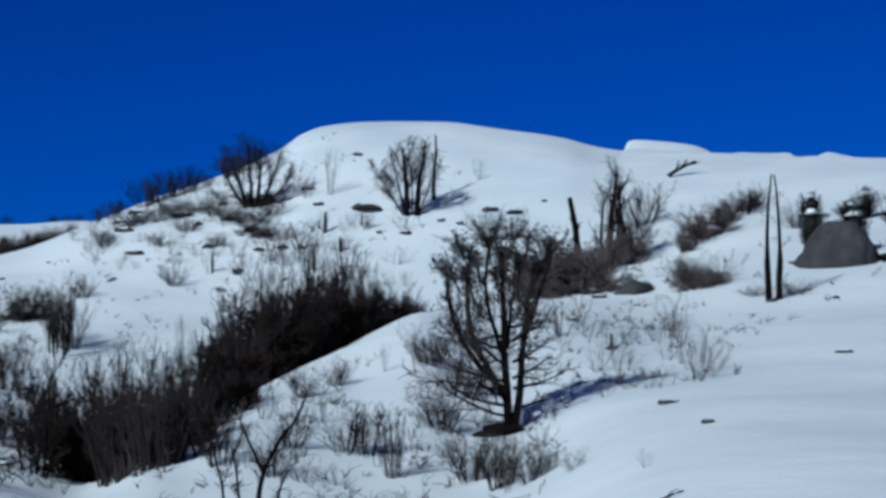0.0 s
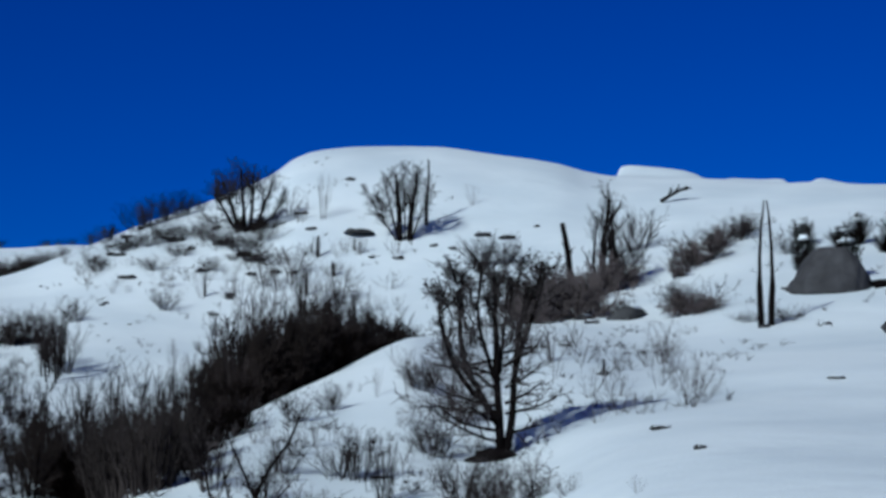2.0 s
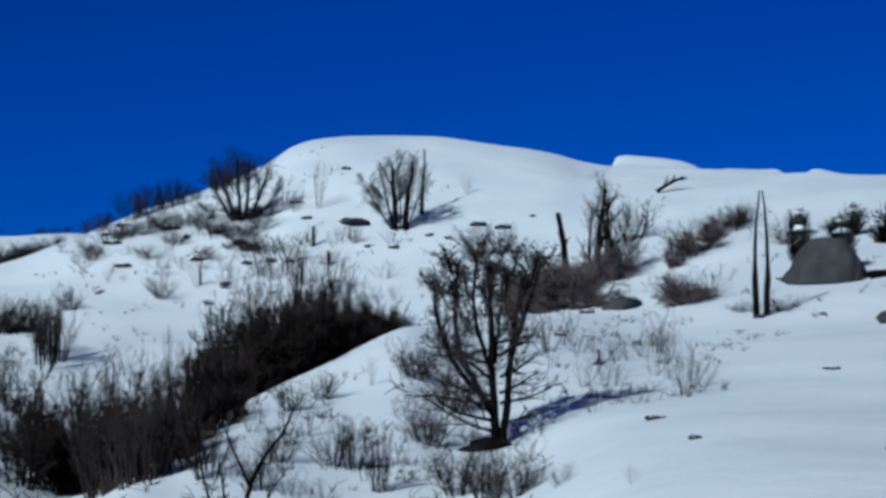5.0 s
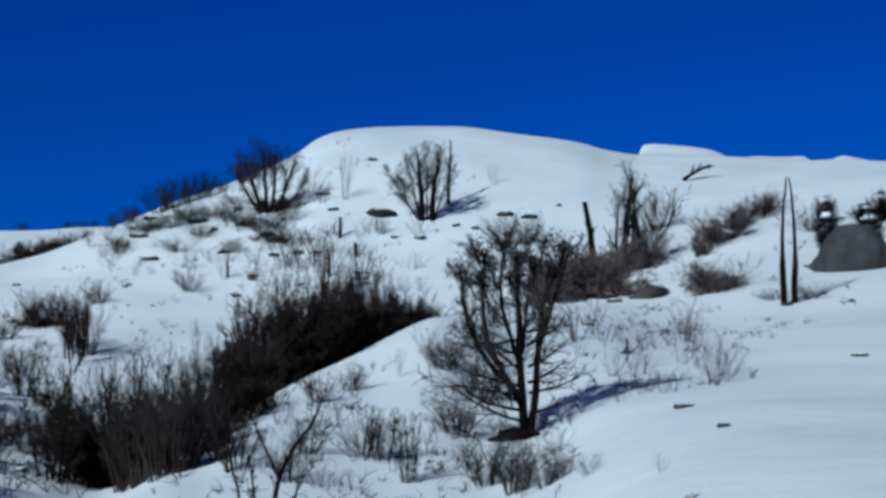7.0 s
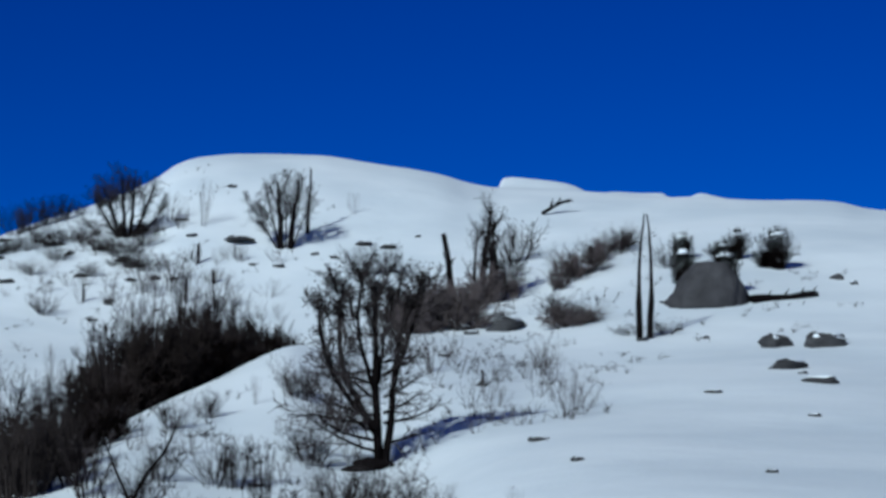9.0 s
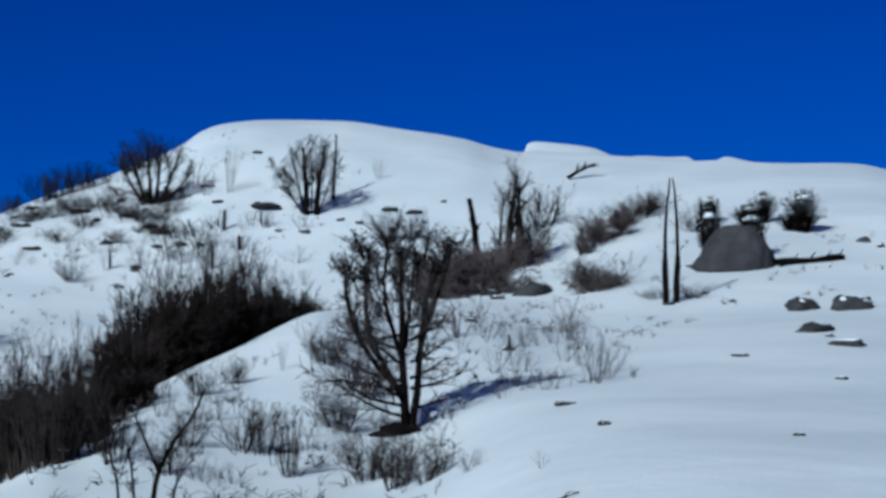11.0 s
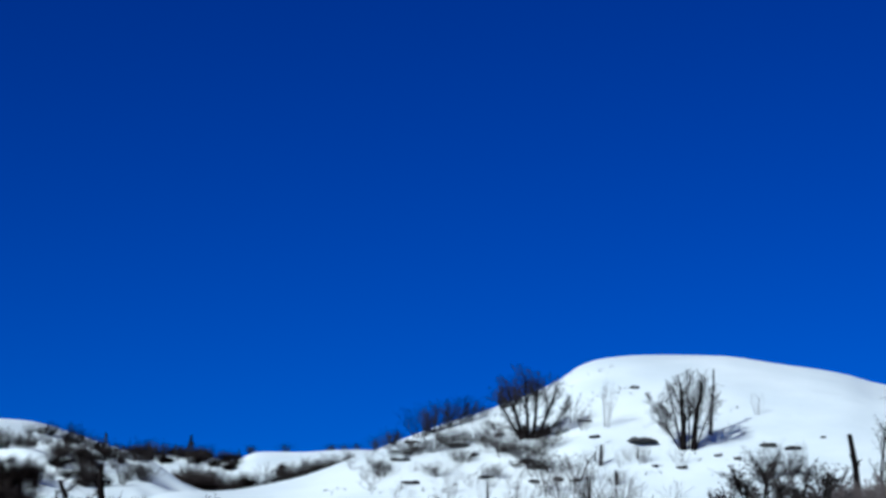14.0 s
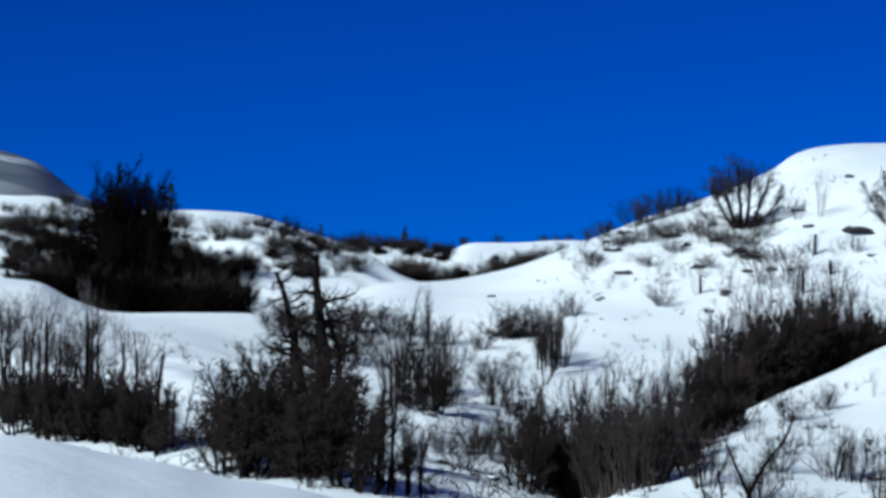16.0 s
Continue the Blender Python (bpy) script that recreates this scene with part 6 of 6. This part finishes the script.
scatter("leftscrub", grey_bush, (
    (-56.25, 182.01, 0.65, 1.74), (-55.94, 175.92, 0.79, 1.34), (-61.29, 160.6, 0.9, 1.29), (-59.61, 172.7, 0.82, 2.08), (-50.36, 190.04, 0.74, 1.73), (-58.23, 161.21, 0.42, 1.6),
    (-61.48, 168.75, 0.44, 1.27), (-42.73, 183.8, 0.61, 1.55), (-66.93, 174.83, 0.58, 2.18), (-63.51, 175.78, 0.48, 1.13), (-42.74, 184.62, 1.21, 2), (-50.64, 191.52, 0.6, 1.32),
    (-69.19, 179.64, 0.81, 1.79), (-67.87, 175.11, 0.85, 2.22), (-59.66, 169.08, 0.84, 1.87), (-62.76, 169.88, 0.55, 1.24), (-64.85, 172.73, 0.47, 1.3), (-65.91, 175.21, 0.9, 1.78),
    (-59.16, 170.11, 0.69, 1.59), (-65.79, 178.14, 0.75, 2.23), (-64.53, 184.12, 0.52, 1.21), (-65.77, 182.51, 0.44, 1.56),), label='grey leafless bush on a snowy far hill', group='bushes on the far hill')
scatter("leftscrub", grey_bush, (
    (-67.85, 179.83, 0.78, 1.9), (-61.77, 165.12, 0.49, 2.31), (-63.92, 167.31, 0.74, 2.08), (-59.4, 163.12, 0.69, 2.03), (-68.94, 179.3, 0.67, 1.85), (-62.55, 163.33, 0.56, 1.77),
    (-59.54, 164.24, 0.54, 1.87), (-60.82, 169.52, 0.56, 1.53), (-62, 169.73, 0.72, 1.36), (-62.59, 170.79, 0.5, 1.32), (-61.85, 179.65, 0.68, 1.55), (-68.16, 176.28, 0.51, 1.68),
    (-269.24, 780.15, 2.64, 2.03), (-70.39, 196.26, 0.6, 1.54), (-62.45, 180.82, 0.56, 1.78), (-67.23, 184.11, 0.79, 2.07), (-62.72, 171.81, 0.79, 2.35), (-69.51, 193.49, 0.74, 1.99),
    (-61.93, 166.56, 0.58, 1.94), (-60.63, 169.16, 0.85, 2.05), (-60.01, 169.6, 0.52, 1.94), (-69.1, 192.58, 0.88, 1.47),), label='grey leafless bush on a snowy far hill', group='bushes on the far hill')
scatter("leftscrub", grey_bush, (
    (-62.82, 172.41, 0.77, 2.12), (-58.8, 161.11, 0.59, 1.88), (-63.16, 185.23, 0.82, 2.35), (-62.26, 162.37, 0.7, 1.85),), label='grey leafless bush on a snowy far hill', group='bushes on the far hill')
scatter("cleft", thicket_bush, (
    (-56.71, 292.08, 2.11, 1), (-62.59, 292.9, 3.15, 1), (-61.31, 280.07, 3.07, 1), (-54.85, 266.08, 3.84, 1), (-56.05, 278.26, 3.32, 1), (-61.82, 301.18, 1.62, 1),
    (-58.75, 290.3, 2.46, 1), (-57.89, 267.5, 2.45, 1), (-51.96, 263.32, 2.72, 1), (-56.03, 267.89, 3.39, 1), (-57.31, 285.82, 3.29, 1), (-58.23, 271.67, 2.82, 1),
    (-59.65, 285.54, 3.4, 1), (-61.7, 291.26, 3.35, 1), (-61.56, 288.79, 3.16, 1), (-52.86, 270.03, 2.41, 1), (-59.17, 278.94, 4.02, 1), (-60.64, 283.15, 3.66, 1),
    (-59.17, 278.53, 3.9, 1), (-58.05, 288.35, 3.23, 1), (-57.14, 269.11, 3.85, 1), (-49.8, 290.31, 3.49, 1.2),), label='dark bush in the cleft between two hills', group='bushes in the cleft')
scatter("cleft", thicket_bush, (
    (-45.62, 304.38, 1.79, 1.2), (-56.64, 295.76, 2.22, 1.2), (-53.72, 307.15, 0.93, 1.2), (-48.88, 298.48, 2.17, 1.2), (-56.5, 298.23, 1.35, 1.2), (-49.17, 296.68, 3.07, 1.2),
    (-52.71, 291.6, 3.36, 1.2), (-46.21, 294.97, 3.77, 1.2), (-47.61, 292.59, 3.13, 1.2), (-46.8, 297.43, 2.92, 1.2), (-52.46, 300.79, 1.13, 1.2), (-55.55, 293.95, 2.29, 1.2),
    (-45.79, 296.41, 3.46, 1.2), (-52.9, 303.02, 1.28, 1.2), (-45.76, 309.31, 1.22, 1.2), (-53.66, 304.57, 1.23, 1.2), (-50.39, 289.86, 3.31, 1.2), (-48.39, 299.3, 2.63, 1.2),
    (-49.77, 306.78, 1.1, 1.2), (-51.25, 301.51, 1.46, 1.2), (-45.25, 301.3, 2.44, 1.2), (-47.46, 297.08, 2.8, 1.2),), label='dark bush in the cleft between two hills', group='bushes in the cleft')
scatter("cleft", thicket_bush, (
    (-50.57, 295.84, 2.92, 1.2), (-42.48, 290.22, 4.95, 1.2), (-47.23, 300.94, 2.57, 1.2), (-68.33, 328.93, 1.21, 1.5), (-68.66, 322.03, 1.55, 1.5), (-75.94, 321.25, 1.22, 1.5),
    (-76.92, 326.89, 0.97, 1.5), (-61.33, 311.29, 1.32, 1.5), (-67.55, 324.7, 1.63, 1.5), (-66.72, 321.8, 1.21, 1.5), (-61.34, 311.51, 1.21, 1.5), (-75.75, 321.38, 1.6, 1.5),
    (-61.32, 312.14, 0.96, 1.5), (-66.52, 318.38, 1.19, 1.5), (-74.74, 323.1, 1.46, 1.5), (-65.98, 319.07, 1.19, 1.5), (-70.26, 314.77, 1.21, 1.5), (-71.2, 324.31, 1.61, 1.5),
    (-76.41, 323.49, 1.4, 1.5), (-73.72, 326.59, 1.57, 1.5), (-75.36, 314.72, 1.33, 1.5), (-71.49, 325.43, 1.31, 1.5),), label='dark bush in the cleft between two hills', group='bushes in the cleft')
scatter("cleft", thicket_bush, (
    (-66.42, 314.03, 1.51, 1.5), (-63.68, 313.24, 1.14, 1.5), (-63.76, 314.1, 1.28, 1.5), (-64.16, 323.17, 1.25, 1.5), (-62.25, 320.89, 1.12, 1.5), (-68.88, 319.34, 1.09, 1.5),
    (-61.48, 315.37, 1.37, 1.5), (-66.13, 316.54, 1.32, 1.5), (-68, 324.58, 1.18, 1.5), (-70.25, 314.19, 1.47, 1.5), (-72.68, 310.11, 1.1, 1.5), (-63.43, 318.06, 1.6, 1.5),
    (-74.94, 324.48, 1.56, 1.5), (-73.29, 317.6, 1.1, 1.5), (-74.52, 315.26, 1.03, 1.5),), label='dark bush in the cleft between two hills', group='bushes in the cleft')
scatter("farsky", grey_bush, (
    (-67.91, 326.68, 1.2, 0.65), (-76.95, 317.6, 1.18, 1.03), (-77.02, 325.2, 0.9, 0.77), (-74.25, 314.5, 0.87, 1.12), (-75.8, 313.21, 1.45, 0.57), (-73.62, 321.18, 2.22, 0.8),
    (-73.96, 319.25, 1.47, 0.75), (-75.86, 314.34, 0.87, 1.01), (-73.65, 313.74, 1.45, 0.74), (-74.16, 316.24, 1.46, 1.08), (-76.16, 320.86, 2.23, 1.03), (-65.94, 316.07, 2.18, 1.16),
    (-68.43, 328.15, 0.75, 0.59), (-65.89, 318.02, 0.88, 0.67), (-72.74, 322.9, 0.74, 0.67), (-70.34, 321.37, 1.48, 0.84), (-67.09, 328.18, 0.75, 0.65), (-66.68, 326.06, 0.75, 1.2),
    (-69.33, 317.59, 0.88, 0.87), (-72.22, 314.26, 1.16, 0.87), (-69.76, 321.41, 1.48, 0.94), (-71.37, 317.86, 2.2, 0.69),), label='dark leafless bush on the far skyline', group='bushes on the far skyline')
scatter("farsky", grey_bush, (
    (-74.82, 324.43, 2.25, 1.12), (-67.84, 317.47, 2.19, 0.66), (-67.39, 325.61, 0.75, 0.61), (-74.96, 318.98, 0.88, 1.08), (-63.77, 324.6, 0.7, 1.4), (-50.6, 326.5, 0.81, 1.4),
    (-61.36, 326.32, 0.99, 1.4), (-49.16, 326.48, 0.93, 1.4), (-63.79, 322.41, 0.75, 1.4), (-63.39, 327.54, 0.64, 1.4), (-51.22, 327.22, 0.93, 1.4), (-47.32, 325.42, 0.97, 1.4),
    (-57.22, 328.64, 1.18, 1.4), (-61.34, 325.05, 1.08, 1.4),), label='dark leafless bush on the far skyline', group='bushes on the far skyline')
scatter("spruce", skyline_tree, (
    (-54.98, 221.27, 1.85, 0.75), (-77.34, 320.81, 1.78, 0.76), (-75.42, 326.4, 1.81, 0.94), (-70.66, 322.35, 1.78, 0.82), (-68.76, 322.76, 2.97, 1.07), (-55.03, 225.38, 1.25, 1.08),
    (-63.57, 328.91, 1.36, 0.97), (-56.83, 220.81, 0.82, 0.81), (-64.85, 207.08, 2.49, 1), (-65.55, 206.86, 1.27, 0.84),), size=6.0)
scatter("rock", snow_rock, (
    (18.35, 99.22, 0.72, 1.5), (20.17, 98.15, 0.8, 1.6), (16.63, 87.84, 0.5, 2.0), (16.64, 82.03, 0.4, 1.9), (16.74, 85.37, 0.14, 1.86), (13.99, 69.81, 0.15, 1.71),
    (9.81, 53.81, 0.12, 1.55), (6.04, 57.68, 0.14, 1.86), (12.57, 78.8, 0.16, 2.33), (16.22, 103.54, 0.18, 1.24), (25.55, 121.54, 0.37, 1.32), (26.01, 119.6, 0.28, 1.1),
    (8.59, 113.27, 0.9, 1.5), (6.94, 111.58, 0.26, 1.55), (4.95, 95.27, 0.25, 1.71), (5.67, 85.11, 0.26, 0.93), (2.78, 143.27, 0.35, 2.17), (4.15, 142.44, 0.33, 2.17),
    (-0.04, 141.4, 0.24, 1.4), (1.04, 140.7, 0.26, 1.55), (5.92, 144.48, 0.16, 1.86), (-5.14, 152.71, 0.23, 1.71),), size=1.15)
scatter("rock", snow_rock, (
    (-4.34, 143.23, 0.35, 3.88), (-10, 139.14, 0.33, 2.63), (-12.77, 137.11, 0.3, 1.86), (-16.74, 136.28, 0.31, 2.33), (-17.25, 129.96, 0.18, 1.24), (-2.02, 139.29, 0.3, 1.55),
    (-1.59, 67.88, 0.1, 3.1), (-10.87, 132.86, 0.25, 1.86), (-15.34, 125.77, 0.13, 1.16), (-8.76, 137.02, 0.31, 1.55), (-10.69, 139.99, 0.43, 1.55), (-14.77, 144.55, 0.37, 1.86),
    (-13.84, 141.73, 0.33, 1.24), (-18.08, 147.8, 0.29, 1.86), (20.42, 138, 0.31, 1.1), (-17.15, 130.38, 0.16, 1.4), (-23.52, 133.24, 0.2, 1.86), (-21.68, 137.7, 0.14, 1.24),
    (-7.09, 143.42, 0.24, 1.86), (14.02, 129.44, 0.69, 1.4), (11.56, 113.41, 0.29, 1.86), (16.38, 137.23, 0.25, 1.55),), size=1.15)
scatter("rock", snow_rock, (
    (-18.03, 89.6, 0.22, 2.02), (-16.67, 86.92, 0.22, 2.33), (-14.8, 81.16, 0.2, 2.17), (-12.94, 73.87, 0.19, 1.86), (-14.88, 75.85, 0.16, 2.02), (-24.54, 117.46, 0.23, 1.86),
    (-11.41, 128.9, 0.22, 1.55), (-15.02, 144.52, 0.37, 2.33), (-18.2, 142.85, 0.33, 2.33), (-10.05, 136.73, 0.22, 2.33), (-10.89, 132.25, 0.18, 1.94), (-11.51, 129.29, 0.16, 1.94),
    (-7.75, 136.78, 0.22, 1.94), (-7.82, 146.39, 0.19, 2.71), (-3.51, 139.46, 0.2, 1.71), (-2.09, 139.38, 0.19, 1.94), (-12.76, 146.45, 0.28, 1.55), (-14.23, 135.66, 0.14, 1.55),
    (-8.32, 131.44, 0.18, 1.55), (16.13, 115.18, 0.19, 1.86), (13.68, 104.31, 0.18, 2.33), (7.06, 112.38, 0.18, 1.86),), size=1.15)
scatter("rock", snow_rock, (
    (5.02, 97.67, 0.16, 1.55), (11.41, 112.62, 0.2, 3.1), (15.53, 106.68, 0.15, 1.86), (-14.94, 144.53, 0.33, 2.33), (-12.15, 142.38, 0.31, 1.94), (-17.98, 142.57, 0.25, 2.71),
    (-18.88, 145.68, 0.28, 1.24),), size=1.15)


# ---- dry grass and twig ends that stick out of the snow ----
def tufts(name, label, bearings, distances, count, low, tall, seed):
    rnd = random.Random(seed)
    t = Tubes()
    for _ in range(count):
        b, r = radians(rnd.uniform(*bearings)), rnd.uniform(*distances)
        x, y = r * math.sin(b), r * math.cos(b)
        for _ in range(rnd.randint(1, 4)):
            px, py = x + rnd.gauss(0, 0.5), y + rnd.gauss(0, 0.5)
            z = ground_z(px, py) - 0.05
            lean = Vector((rnd.gauss(0, 0.5), rnd.gauss(0, 0.3), 1)).normalized()
            for _ in range(rnd.randint(2, 5)):
                d = (lean + Vector((rnd.gauss(0, 0.45), rnd.gauss(0, 0.45), rnd.gauss(0, 0.2)))).normalized()
                n, p = rnd.uniform(low, tall), Vector((px, py, z))
                t.tube([p, p + d * n * 0.55, p + (d + Vector((rnd.gauss(0, .3), 0, -0.15))) * n], [0.014, 0.010, 0.006], 3)
    return tagged(new(name, t.mesh(name, TWIG)), label, "dry grass", kind="stuff")


tufts("dry_tufts", "dry stalks poking through the snow of the spur", (2.2, 7.2), (72, 100), 45, 0.15, 0.5, 1)
tufts("dry_tufts", "dry stalks poking through the snow round the bushes", (-7, 2.5), (56, 82), 120, 0.15, 0.55, 2)
tufts("dry_tufts", "dry stalks scattered over the open hillside", (-9, 1), (116, 160), 100, 0.15, 0.45, 3)
tufts("dry_tufts", "dry stalks and twig ends in the snowy hollow", (-20, -8.5), (58, 118), 260, 0.2, 0.7, 4)
tufts("dry_tufts", "dry stalks round the boulder", (4, 12.4), (104, 132), 40, 0.15, 0.45, 5)
